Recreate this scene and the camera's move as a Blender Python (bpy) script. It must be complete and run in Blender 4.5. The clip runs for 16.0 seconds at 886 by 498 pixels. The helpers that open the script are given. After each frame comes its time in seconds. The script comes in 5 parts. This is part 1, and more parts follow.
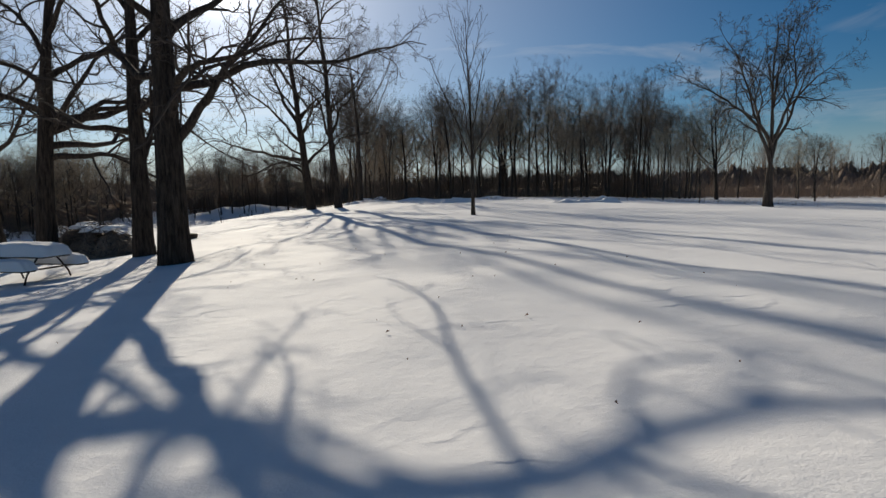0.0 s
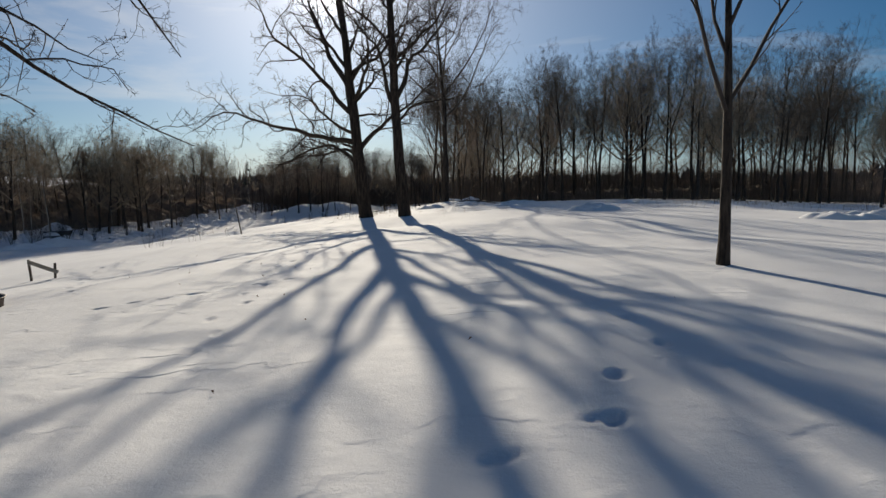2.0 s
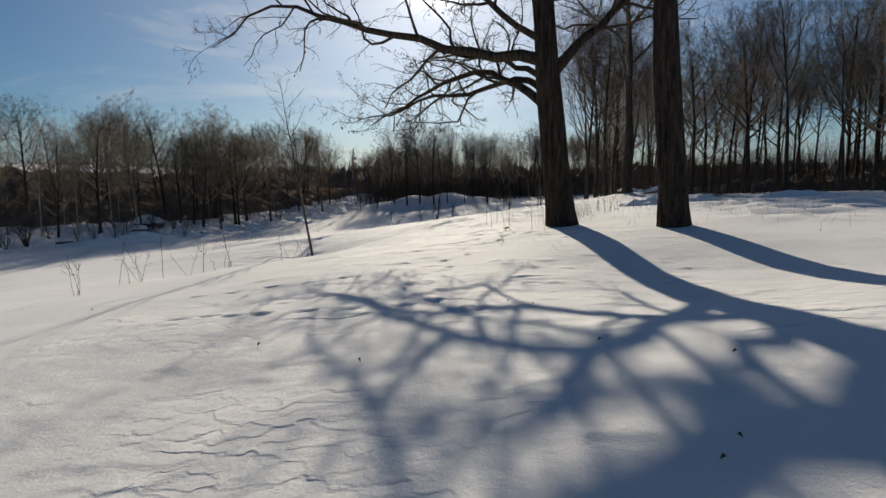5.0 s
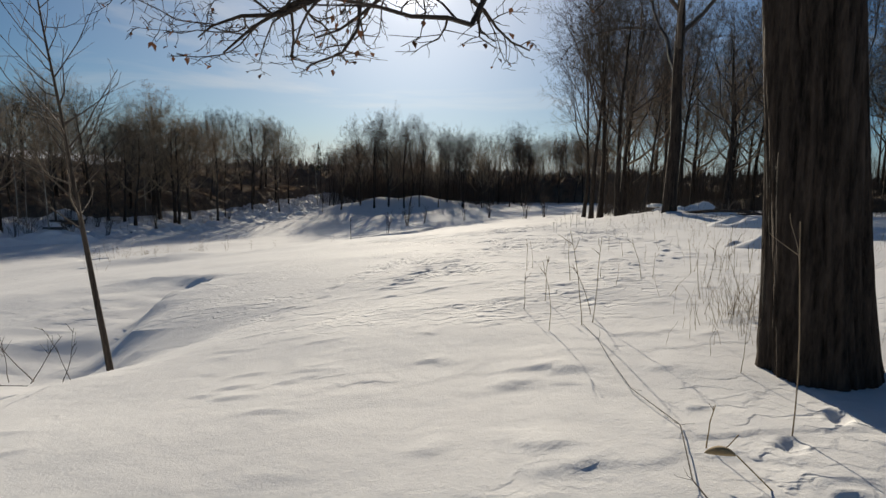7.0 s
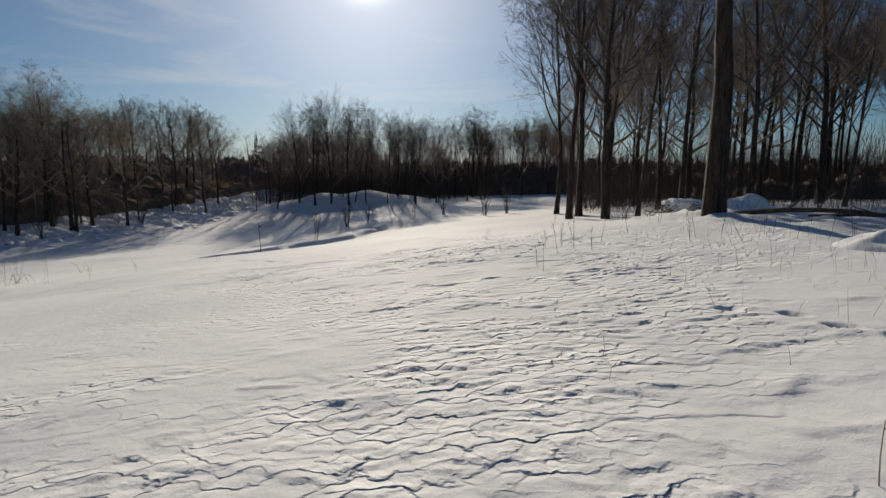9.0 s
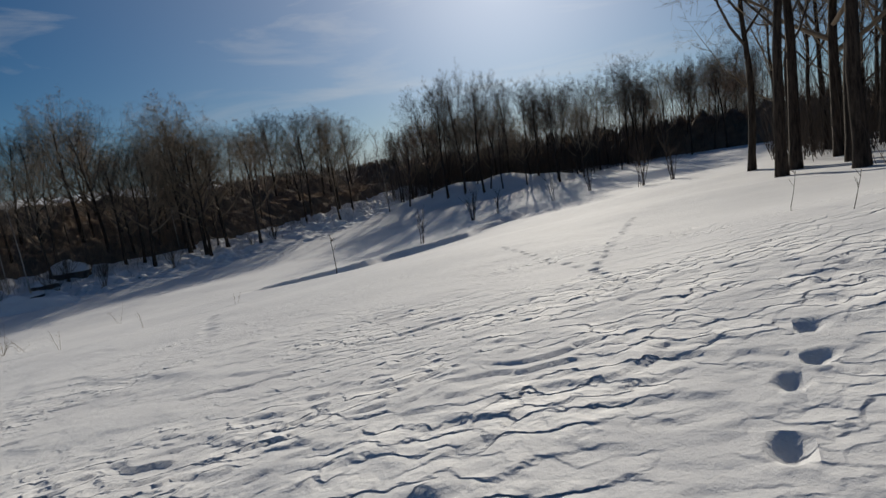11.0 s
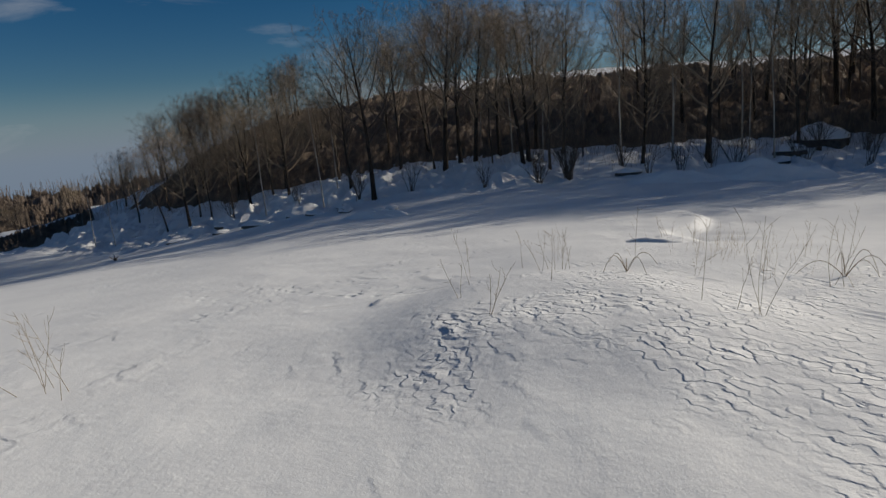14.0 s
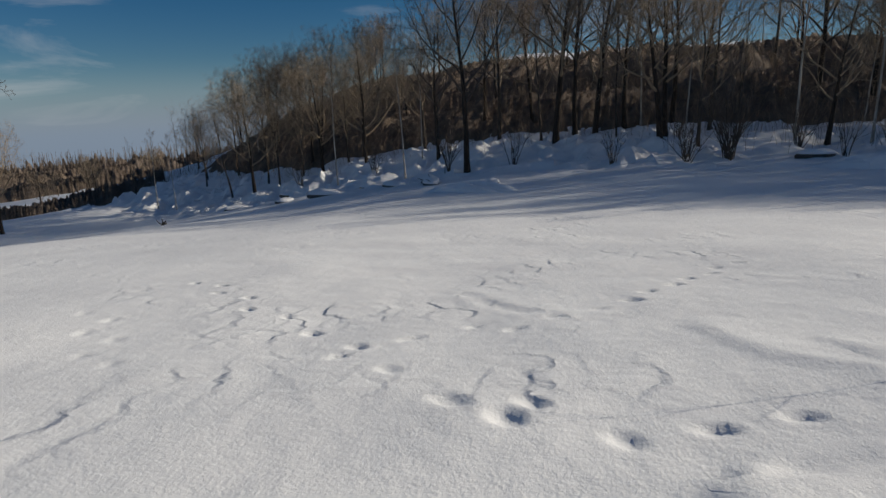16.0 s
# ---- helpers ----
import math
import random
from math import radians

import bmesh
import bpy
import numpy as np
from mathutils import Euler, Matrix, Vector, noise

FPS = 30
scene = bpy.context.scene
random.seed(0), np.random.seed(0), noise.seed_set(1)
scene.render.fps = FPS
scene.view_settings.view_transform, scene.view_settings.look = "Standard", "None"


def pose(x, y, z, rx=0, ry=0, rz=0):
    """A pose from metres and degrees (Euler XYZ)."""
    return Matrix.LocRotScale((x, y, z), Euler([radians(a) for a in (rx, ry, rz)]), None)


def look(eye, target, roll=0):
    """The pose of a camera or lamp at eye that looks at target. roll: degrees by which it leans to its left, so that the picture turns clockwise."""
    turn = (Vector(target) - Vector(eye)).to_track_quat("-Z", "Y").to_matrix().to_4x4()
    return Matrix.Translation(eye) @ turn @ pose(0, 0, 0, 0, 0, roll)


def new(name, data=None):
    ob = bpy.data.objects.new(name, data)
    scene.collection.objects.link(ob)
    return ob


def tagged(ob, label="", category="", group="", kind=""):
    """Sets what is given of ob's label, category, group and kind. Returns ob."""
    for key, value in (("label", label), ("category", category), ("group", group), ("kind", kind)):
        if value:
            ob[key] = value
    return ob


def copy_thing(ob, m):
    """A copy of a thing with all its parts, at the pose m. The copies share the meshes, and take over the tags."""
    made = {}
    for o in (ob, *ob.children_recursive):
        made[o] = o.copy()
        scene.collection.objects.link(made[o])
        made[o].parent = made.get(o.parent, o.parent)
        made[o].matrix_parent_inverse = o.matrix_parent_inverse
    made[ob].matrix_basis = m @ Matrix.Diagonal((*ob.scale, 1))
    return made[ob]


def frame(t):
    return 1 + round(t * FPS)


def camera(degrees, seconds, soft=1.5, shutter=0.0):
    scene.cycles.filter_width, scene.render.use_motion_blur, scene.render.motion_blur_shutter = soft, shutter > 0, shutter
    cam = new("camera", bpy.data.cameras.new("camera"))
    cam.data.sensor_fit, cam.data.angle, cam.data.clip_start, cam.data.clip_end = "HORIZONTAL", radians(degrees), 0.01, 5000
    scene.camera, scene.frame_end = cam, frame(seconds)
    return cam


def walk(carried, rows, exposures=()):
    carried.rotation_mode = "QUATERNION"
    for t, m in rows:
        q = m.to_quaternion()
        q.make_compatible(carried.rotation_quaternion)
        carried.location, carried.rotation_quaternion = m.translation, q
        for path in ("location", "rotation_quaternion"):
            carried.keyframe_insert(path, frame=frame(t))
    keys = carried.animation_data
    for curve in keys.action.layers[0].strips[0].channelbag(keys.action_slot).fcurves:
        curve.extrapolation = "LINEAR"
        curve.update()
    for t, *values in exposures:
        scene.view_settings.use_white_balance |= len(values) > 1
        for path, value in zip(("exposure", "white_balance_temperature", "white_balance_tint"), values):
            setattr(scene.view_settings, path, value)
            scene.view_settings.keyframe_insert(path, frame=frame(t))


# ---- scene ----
cam = camera(74.0, 16.0)
PATH = [
    (0, (0.000, 0.000, 1.614), (0.000, 1.990, 1.417), -1.13),
    (0.5, (-0.323, 5.874, 1.636), (-0.345, 7.865, 1.440), -1.17),
    (1, (-0.676, 11.089, 1.656), (-0.753, 13.079, 1.464), -0.88),
    (1.5, (-1.279, 15.576, 1.696), (-1.433, 17.561, 1.506), -0.54),
    (2, (-1.923, 19.495, 1.761), (-2.229, 21.461, 1.560), -0.43),
    (2.5, (-3.046, 22.800, 1.561), (-3.547, 24.725, 1.357), 0.16),
    (3, (-4.637, 25.959, 1.474), (-5.343, 27.818, 1.261), 0.81),
    (5.5, (-10.725, 40.102, 1.318), (-11.352, 41.987, 1.091), -0.69),
    (6, (-11.633, 42.930, 1.393), (-12.249, 44.819, 1.167), -0.80),
    (6.5, (-12.498, 45.671, 1.492), (-13.094, 47.567, 1.267), -0.10),
    (7, (-13.568, 48.311, 1.546), (-14.114, 50.222, 1.324), 1.78),
    (7.5, (-14.230, 51.077, 1.558), (-14.732, 53.000, 1.329), 2.07),
    (8, (-14.954, 53.858, 1.648), (-15.392, 55.796, 1.414), 1.72),
    (10.5, (-15.328, 69.806, 1.027), (-15.913, 71.699, 0.756), -4.99),
    (11, (-16.146, 72.610, 0.854), (-17.089, 74.353, 0.589), -7.72),
    (11.5, (-18.062, 74.739, 0.770), (-19.402, 76.201, 0.512), -7.40),
    (12, (-20.549, 76.271, 0.641), (-22.177, 77.401, 0.369), -6.35),
    (12.5, (-23.391, 77.053, 0.308), (-25.205, 77.841, 0.009), -5.85),
    (13, (-26.283, 77.399, -0.011), (-28.199, 77.874, -0.333), -5.44),
    (13.5, (-29.379, 77.487, -0.305), (-31.338, 77.656, -0.668), -5.02),
    (14, (-32.034, 76.865, -0.667), (-33.989, 76.855, -1.089), -4.86),
    (14.5, (-34.680, 76.539, -1.226), (-36.617, 76.389, -1.703), -5.52),
    (15, (-37.158, 76.150, -1.861), (-39.088, 75.934, -2.339), -4.24),
    (15.5, (-39.246, 75.353, -2.243), (-41.169, 75.081, -2.721), -3.24),
    (16, (-41.705, 74.759, -2.657), (-43.636, 74.494, -3.108), -2.27),
]
EXPOSURES = [(0, 0.02, 6850, 10), (3, 0.03, 7000, 10), (5.5, -0.05, 7000, 10), (8, -0.12, 7000, 10), (10.5, -0.44, 6550, 10), (12, -0.48, 6500, 10), (13.5, -0.42, 6550, 10), (16, -0.11, 6600, 10)]

walk(cam, [(t, look(eye, target, roll)) for t, eye, target, roll in PATH], EXPOSURES)

# ---- light ----
SUN_AZ, SUN_EL = 19.6, 19.0   # degrees left of +y, degrees up
sun_dir = Vector((-math.sin(radians(SUN_AZ)) * math.cos(radians(SUN_EL)), math.cos(radians(SUN_AZ)) * math.cos(radians(SUN_EL)), math.sin(radians(SUN_EL))))
sun_data = bpy.data.lights.new("sun", "SUN")
sun_data.energy, sun_data.angle, sun_data.color = 5.0, radians(0.55), (1.0, 0.925, 0.79)
sun = new("sun", sun_data)
sun.matrix_world = look(sun_dir * 200, (0, 0, 0))

world = bpy.data.worlds.new("winter_sky")
scene.world = world
world.use_nodes = True
wt = world.node_tree
wt.nodes.clear()
w_out = wt.nodes.new("ShaderNodeOutputWorld")
w_bg = wt.nodes.new("ShaderNodeBackground")
w_sky = wt.nodes.new("ShaderNodeTexSky")
w_sky.sky_type = "NISHITA"
w_sky.sun_disc = False
w_sky.sun_elevation, w_sky.sun_rotation = radians(SUN_EL), radians(-SUN_AZ)
w_sky.air_density, w_sky.dust_density, w_sky.ozone_density = 1.0, 0.15, 3.0
w_sky.altitude = 1400.0
w_bg.inputs["Strength"].default_value = 0.049
# thin high cloud, drawn out in streaks
w_tc = wt.nodes.new("ShaderNodeTexCoord")
w_map = wt.nodes.new("ShaderNodeMapping")
w_map.inputs["Rotation"].default_value = (0.10, 0.16, radians(35))
w_map.inputs["Scale"].default_value = (1.0, 1.6, 7.5)
w_noise = wt.nodes.new("ShaderNodeTexNoise")
w_noise.inputs["Scale"].default_value, w_noise.inputs["Detail"].default_value, w_noise.inputs["Roughness"].default_value = 2.1, 7.0, 0.58
w_noise.inputs["Distortion"].default_value = 0.5
w_ramp = wt.nodes.new("ShaderNodeValToRGB")
w_ramp.color_ramp.elements[0].position, w_ramp.color_ramp.elements[0].color = 0.53, (0, 0, 0, 1)
w_ramp.color_ramp.elements[1].position, w_ramp.color_ramp.elements[1].color = 0.80, (0.5, 0.5, 0.5, 1)
w_mix = wt.nodes.new("ShaderNodeMix")
w_mix.data_type = "RGBA"
w_mix.inputs[7].default_value = (11.0, 11.2, 11.6, 1)
wt.links.new(w_tc.outputs["Generated"], w_map.inputs["Vector"])
wt.links.new(w_map.outputs["Vector"], w_noise.inputs["Vector"])
wt.links.new(w_noise.outputs["Fac"], w_ramp.inputs["Fac"])
wt.links.new(w_ramp.outputs["Color"], w_mix.inputs[0])
w_tint = wt.nodes.new("ShaderNodeMix")
w_tint.data_type, w_tint.blend_type = "RGBA", "MULTIPLY"
w_tint.inputs[0].default_value = 1.0
w_tint.inputs[7].default_value = (0.93, 0.98, 1.02, 1)
w_sat = wt.nodes.new("ShaderNodeHueSaturation")
w_sat.inputs["Saturation"].default_value = 1.35
wt.links.new(w_sky.outputs["Color"], w_sat.inputs["Color"])
wt.links.new(w_sat.outputs["Color"], w_tint.inputs[6])
# pale cloud low along the horizon
w_sep = wt.nodes.new("ShaderNodeSeparateXYZ")
wt.links.new(w_tc.outputs["Generated"], w_sep.inputs[0])
w_low = wt.nodes.new("ShaderNodeMapRange")
w_low.interpolation_type = "SMOOTHSTEP"
w_low.inputs["From Min"].default_value, w_low.inputs["From Max"].default_value = -0.02, 0.10
w_low.inputs["To Min"].default_value, w_low.inputs["To Max"].default_value = 0.85, 0.0
wt.links.new(w_sep.outputs["Z"], w_low.inputs["Value"])
w_haze = wt.nodes.new("ShaderNodeMix")
w_haze.data_type = "RGBA"
w_haze.inputs[7].default_value = (4.2, 5.6, 7.8, 1)
wt.links.new(w_low.outputs[0], w_haze.inputs[0])
wt.links.new(w_tint.outputs[2], w_haze.inputs[6])
wt.links.new(w_haze.outputs[2], w_mix.inputs[6])
# bright haze close round the sun
w_dot = wt.nodes.new("ShaderNodeVectorMath")
w_dot.operation = "DOT_PRODUCT"
w_dot.inputs[1].default_value = sun_dir
wt.links.new(w_tc.outputs["Generated"], w_dot.inputs[0])
w_glow = w_mix.outputs[2]
for power, amount in ((8.0, 6.5), (50.0, 9.0), (1500.0, 80.0)):
    w_pow = wt.nodes.new("ShaderNodeMath")
    w_pow.operation, w_pow.use_clamp = "POWER", True
    w_pow.inputs[1].default_value = power
    wt.links.new(w_dot.outputs["Value"], w_pow.inputs[0])
    w_add = wt.nodes.new("ShaderNodeMix")
    w_add.data_type, w_add.blend_type, w_add.clamp_factor = "RGBA", "ADD", True
    w_add.inputs[7].default_value = (amount, amount * 0.98, amount * 0.95, 1)
    wt.links.new(w_pow.outputs[0], w_add.inputs[0])
    wt.links.new(w_glow, w_add.inputs[6])
    w_glow = w_add.outputs[2]
wt.links.new(w_glow, w_bg.inputs["Color"])
wt.links.new(w_bg.outputs[0], w_out.inputs["Surface"])

# ---- materials ----
def material(name):
    m = bpy.data.materials.new(name)
    m.use_nodes = True
    nt = m.node_tree
    return m, nt, nt.nodes["Principled BSDF"]


def ramp(nt, fac, stops):
    r = nt.nodes.new("ShaderNodeValToRGB")
    els = r.color_ramp.elements
    while len(els) < len(stops):
        els.new(0.5)
    for e, (p, c) in zip(els, stops):
        e.position, e.color = p, (*c, 1.0)
    nt.links.new(fac, r.inputs["Fac"])
    return r.outputs["Color"]


def mapped(nt, scale, coord="Object"):
    tc = nt.nodes.new("ShaderNodeTexCoord")
    mp = nt.nodes.new("ShaderNodeMapping")
    mp.inputs["Scale"].default_value = scale
    nt.links.new(tc.outputs[coord], mp.inputs["Vector"])
    return mp.outputs["Vector"]


def noise_tex(nt, vec, scale, detail=4.0, rough=0.55):
    n = nt.nodes.new("ShaderNodeTexNoise")
    n.inputs["Scale"].default_value, n.inputs["Detail"].default_value, n.inputs["Roughness"].default_value = scale, detail, rough
    nt.links.new(vec, n.inputs["Vector"])
    return n.outputs["Fac"]


def add_bump(nt, bsdf, height, strength, distance, below=None):
    b = nt.nodes.new("ShaderNodeBump")
    b.inputs["Strength"].default_value, b.inputs["Distance"].default_value = strength, distance
    nt.links.new(height, b.inputs["Height"])
    if below is not None:
        nt.links.new(below, b.inputs["Normal"])
    nt.links.new(b.outputs["Normal"], bsdf.inputs["Normal"])
    return b.outputs["Normal"]


def plate_height(nt, vec, scale, warp, warp_scale, soft):
    """Overlapping plates of wind crust: each falls gently towards the sun, with a steep edge behind."""
    wob = nt.nodes.new("ShaderNodeTexNoise")
    wob.inputs["Scale"].default_value, wob.inputs["Detail"].default_value = warp_scale, 3.0
    nt.links.new(vec, wob.inputs["Vector"])
    off = nt.nodes.new("ShaderNodeVectorMath")
    off.operation = "MULTIPLY_ADD"
    off.inputs[1].default_value = (warp, warp, 0)
    nt.links.new(wob.outputs["Color"], off.inputs[0])
    nt.links.new(vec, off.inputs[2])
    turn = nt.nodes.new("ShaderNodeMapping")
    turn.inputs["Rotation"].default_value = (0, 0, radians(-SUN_AZ))
    turn.inputs["Scale"].default_value = (scale[0], scale[1], 1.0)
    nt.links.new(off.outputs[0], turn.inputs["Vector"])
    cells = nt.nodes.new("ShaderNodeTexVoronoi")
    cells.voronoi_dimensions, cells.feature = "2D", "SMOOTH_F1"
    cells.inputs["Scale"].default_value, cells.inputs["Smoothness"].default_value = 1.0, soft
    nt.links.new(turn.outputs[0], cells.inputs["Vector"])
    gap = nt.nodes.new("ShaderNodeVectorMath")
    gap.operation = "SUBTRACT"
    nt.links.new(cells.outputs["Position"], gap.inputs[0])
    nt.links.new(turn.outputs[0], gap.inputs[1])
    xyz = nt.nodes.new("ShaderNodeSeparateXYZ")
    nt.links.new(gap.outputs[0], xyz.inputs[0])
    return xyz.outputs["Y"]


def times(nt, a, b):
    m = nt.nodes.new("ShaderNodeMath")
    m.operation = "MULTIPLY"
    nt.links.new(a, m.inputs[0])
    nt.links.new(b, m.inputs[1])
    return m.outputs[0]


def snow_material(name, grain=1.0, crusted=True):
    m, nt, bsdf = material(name)
    v = mapped(nt, (1, 1, 1))
    col = ramp(nt, noise_tex(nt, v, 0.35, 6, 0.62), [(0.3, (0.78, 0.78, 0.79)), (0.7, (0.88, 0.88, 0.88))])
    nt.links.new(col, bsdf.inputs["Base Color"])
    bsdf.inputs["Roughness"].default_value = 0.8
    bsdf.inputs["Specular IOR Level"].default_value = 0.05
    n1 = add_bump(nt, bsdf, noise_tex(nt, v, 1.1, 5, 0.55), 0.30 * grain, 0.09)
    if crusted:
        # scattered crescent lips all over the open snow
        patchy = ramp(nt, noise_tex(nt, mapped(nt, (0.45, 0.45, 0.45)), 1.0, 3, 0.6), [(0.52, (0, 0, 0)), (0.68, (1, 1, 1))])
        n1 = add_bump(nt, bsdf, times(nt, plate_height(nt, v, (1.9, 2.7), 0.8, 1.9, 0.5), patchy), 1.0, 0.014, n1)
        amount = nt.nodes.new("ShaderNodeAttribute")
        amount.attribute_name = "crust"
        uneven = ramp(nt, noise_tex(nt, mapped(nt, (1.4, 1.4, 1.4)), 1.0, 3, 0.6), [(0.38, (0.05, 0.05, 0.05)), (0.60, (1, 1, 1))])
        scales = times(nt, plate_height(nt, v, (5.2, 5.4), 0.46, 3.8, 0.5), amount.outputs["Fac"])
        n1 = add_bump(nt, bsdf, times(nt, scales, uneven), 1.0, 0.028, n1)
    n2 = add_bump(nt, bsdf, noise_tex(nt, v, 6.0, 6, 0.65), 0.26 * grain, 0.03, n1)
    add_bump(nt, bsdf, noise_tex(nt, v, 48.0, 4, 0.7), 0.42 * grain, 0.006, n2)
    return m


def bark_material(name, dark, light, furrow=9.0, depth=0.03):
    m, nt, bsdf = material(name)
    v = mapped(nt, (furrow, furrow, furrow * 0.13))
    fine = mapped(nt, (furrow * 3.5, furrow * 3.5, furrow * 0.8))
    f1 = noise_tex(nt, v, 1.0, 5, 0.62)
    f2 = noise_tex(nt, fine, 1.0, 4, 0.6)
    mix = nt.nodes.new("ShaderNodeMath")
    mix.operation = "MULTIPLY_ADD"
    mix.inputs[1].default_value = 0.35
    nt.links.new(f2, mix.inputs[0])
    nt.links.new(f1, mix.inputs[2])
    nt.links.new(ramp(nt, mix.outputs[0], [(0.48, dark), (0.86, light)]), bsdf.inputs["Base Color"])
    bsdf.inputs["Roughness"].default_value = 0.88
    bsdf.inputs["Specular IOR Level"].default_value = 0.2
    add_bump(nt, bsdf, mix.outputs[0], 0.9, depth)
    return m


def plain_material(name, a, b, scale=3.0, roughness=0.8, bump=0.3, distance=0.02, metallic=0.0):
    m, nt, bsdf = material(name)
    v = mapped(nt, (1, 1, 1))
    f = noise_tex(nt, v, scale, 5)
    nt.links.new(ramp(nt, f, [(0.3, a), (0.7, b)]), bsdf.inputs["Base Color"])
    bsdf.inputs["Roughness"].default_value, bsdf.inputs["Metallic"].default_value = roughness, metallic
    add_bump(nt, bsdf, noise_tex(nt, v, scale * 6, 4), bump, distance)
    return m


def wood_material(name, a, b, along="x"):
    m, nt, bsdf = material(name)
    s = {"x": (1.2, 22, 22), "y": (22, 1.2, 22), "z": (22, 22, 1.2)}[along]
    f = noise_tex(nt, mapped(nt, s), 1.0, 5, 0.6)
    nt.links.new(ramp(nt, f, [(0.3, a), (0.7, b)]), bsdf.inputs["Base Color"])
    bsdf.inputs["Roughness"].default_value = 0.75
    add_bump(nt, bsdf, f, 0.5, 0.006)
    return m


SNOW = snow_material("snow")
SNOW_CAP = snow_material("packed_snow_cap", 0.7, False)
BARK_OAK = bark_material("furrowed_oak_bark", (0.010, 0.008, 0.0065), (0.085, 0.064, 0.050), 13.0, 0.06)
BARK_GREY = bark_material("grey_brown_bark", (0.028, 0.023, 0.019), (0.115, 0.092, 0.075), 12.0, 0.02)
BARK_PALE = bark_material("pale_birch_bark", (0.22, 0.20, 0.17), (0.55, 0.52, 0.46), 5.0, 0.006)
TWIG = plain_material("dark_twig", (0.045, 0.035, 0.028), (0.13, 0.10, 0.078), 1.5, 0.85, 0.1)
TWIG_OAK = plain_material("oak_twig", (0.022, 0.017, 0.014), (0.075, 0.055, 0.043), 1.5, 0.85, 0.1)
TWIG_RED = plain_material("red_brown_twig", (0.18, 0.125, 0.085), (0.38, 0.265, 0.185), 0.8, 0.85, 0.1)
TWIG_WARM = plain_material("tan_twig", (0.18, 0.135, 0.09), (0.38, 0.29, 0.195), 0.8, 0.85, 0.1)
LEAF_DRY = plain_material("dry_oak_leaf", (0.12, 0.045, 0.018), (0.26, 0.11, 0.045), 6.0, 0.7, 0.1)
STRAW = plain_material("dry_straw", (0.20, 0.14, 0.07), (0.42, 0.32, 0.18), 5.0, 0.8, 0.1)
WOODS = plain_material("dense_brush", (0.10, 0.074, 0.056), (0.23, 0.17, 0.125), 0.9, 0.95, 0.9, 0.5)
FAR_WOODS = plain_material("far_woodland", (0.10, 0.078, 0.064), (0.22, 0.165, 0.13), 0.25, 0.95, 0.9, 1.5)
WOOD_DARK = wood_material("weathered_dark_wood", (0.03, 0.025, 0.02), (0.10, 0.075, 0.055))
METAL_DARK = plain_material("rusty_dark_steel", (0.03, 0.026, 0.024), (0.09, 0.06, 0.045), 8.0, 0.6, 0.3, 0.005, 0.7)
ROCK = plain_material("dark_field_stone", (0.04, 0.037, 0.035), (0.14, 0.125, 0.11), 3.0, 0.85, 0.7, 0.05)
CONIFER = plain_material("spruce_needles", (0.012, 0.022, 0.012), (0.035, 0.055, 0.028), 2.0, 0.8, 0.4)


# ---- mesh helpers ----
def mesh_arrays(name, verts, faces, mats, smooth=False):
    """A mesh from numpy arrays; faces: one array (n, 3) or (n, 4), or a list of such."""
    faces = faces if isinstance(faces, list) else [faces]
    me = bpy.data.meshes.new(name)
    verts = np.asarray(verts, np.float32).reshape(-1, 3)
    loops = np.concatenate([np.asarray(f, np.int32).ravel() for f in faces])
    totals = np.concatenate([np.full(len(f), np.asarray(f).shape[1], np.int32) for f in faces])
    me.vertices.add(len(verts))
    me.vertices.foreach_set("co", verts.ravel())
    me.loops.add(len(loops))
    me.loops.foreach_set("vertex_index", loops)
    me.polygons.add(len(totals))
    me.polygons.foreach_set("loop_start", np.concatenate([[0], np.cumsum(totals)[:-1]]).astype(np.int32))
    me.polygons.foreach_set("loop_total", totals)
    if smooth:
        me.polygons.foreach_set("use_smooth", np.ones(len(totals), bool))
    for m in mats if isinstance(mats, (list, tuple)) else [mats]:
        me.materials.append(m)
    me.update(calc_edges=True)
    return me


def tube_arrays(paths, sides):
    """Tapered tubes round many polylines (points (n, 3), radii (n,)): vertices and quads."""
    buckets = {}
    for p, r in paths:
        buckets.setdefault(len(p), []).append((p, r))
    V, Q, base = [], [], 0
    ang = np.arange(sides) * 2 * np.pi / sides
    for n, some in buckets.items():
        P = np.array([p for p, _ in some])
        R = np.array([r for _, r in some])
        T = np.gradient(P, axis=1)
        T /= np.linalg.norm(T, axis=2, keepdims=True) + 1e-9
        ref = np.where(np.abs(T[:, :1, 2:3]) > 0.85, [[[1.0, 0, 0]]], [[[0, 0, 1.0]]])
        U = np.cross(T, np.broadcast_to(ref, T.shape))
        U /= np.linalg.norm(U, axis=2, keepdims=True) + 1e-9
        W = np.cross(T, U)
        ring = P[:, :, None] + R[:, :, None, None] * (np.cos(ang)[:, None] * U[:, :, None] + np.sin(ang)[:, None] * W[:, :, None])
        B = len(some)
        V.append(ring.reshape(-1, 3))
        idx = base + np.arange(B * n * sides).reshape(B, n, sides)
        a, b = idx[:, :-1], idx[:, 1:]
        Q.append(np.stack([a, np.roll(a, -1, 2), np.roll(b, -1, 2), b], -1).reshape(-1, 4))
        base += B * n * sides
    return np.concatenate(V), np.concatenate(Q)


def part(name, me, parent, label=""):
    ob = new(name, me)
    ob.parent = parent
    if label:
        ob["label"] = label
    return ob


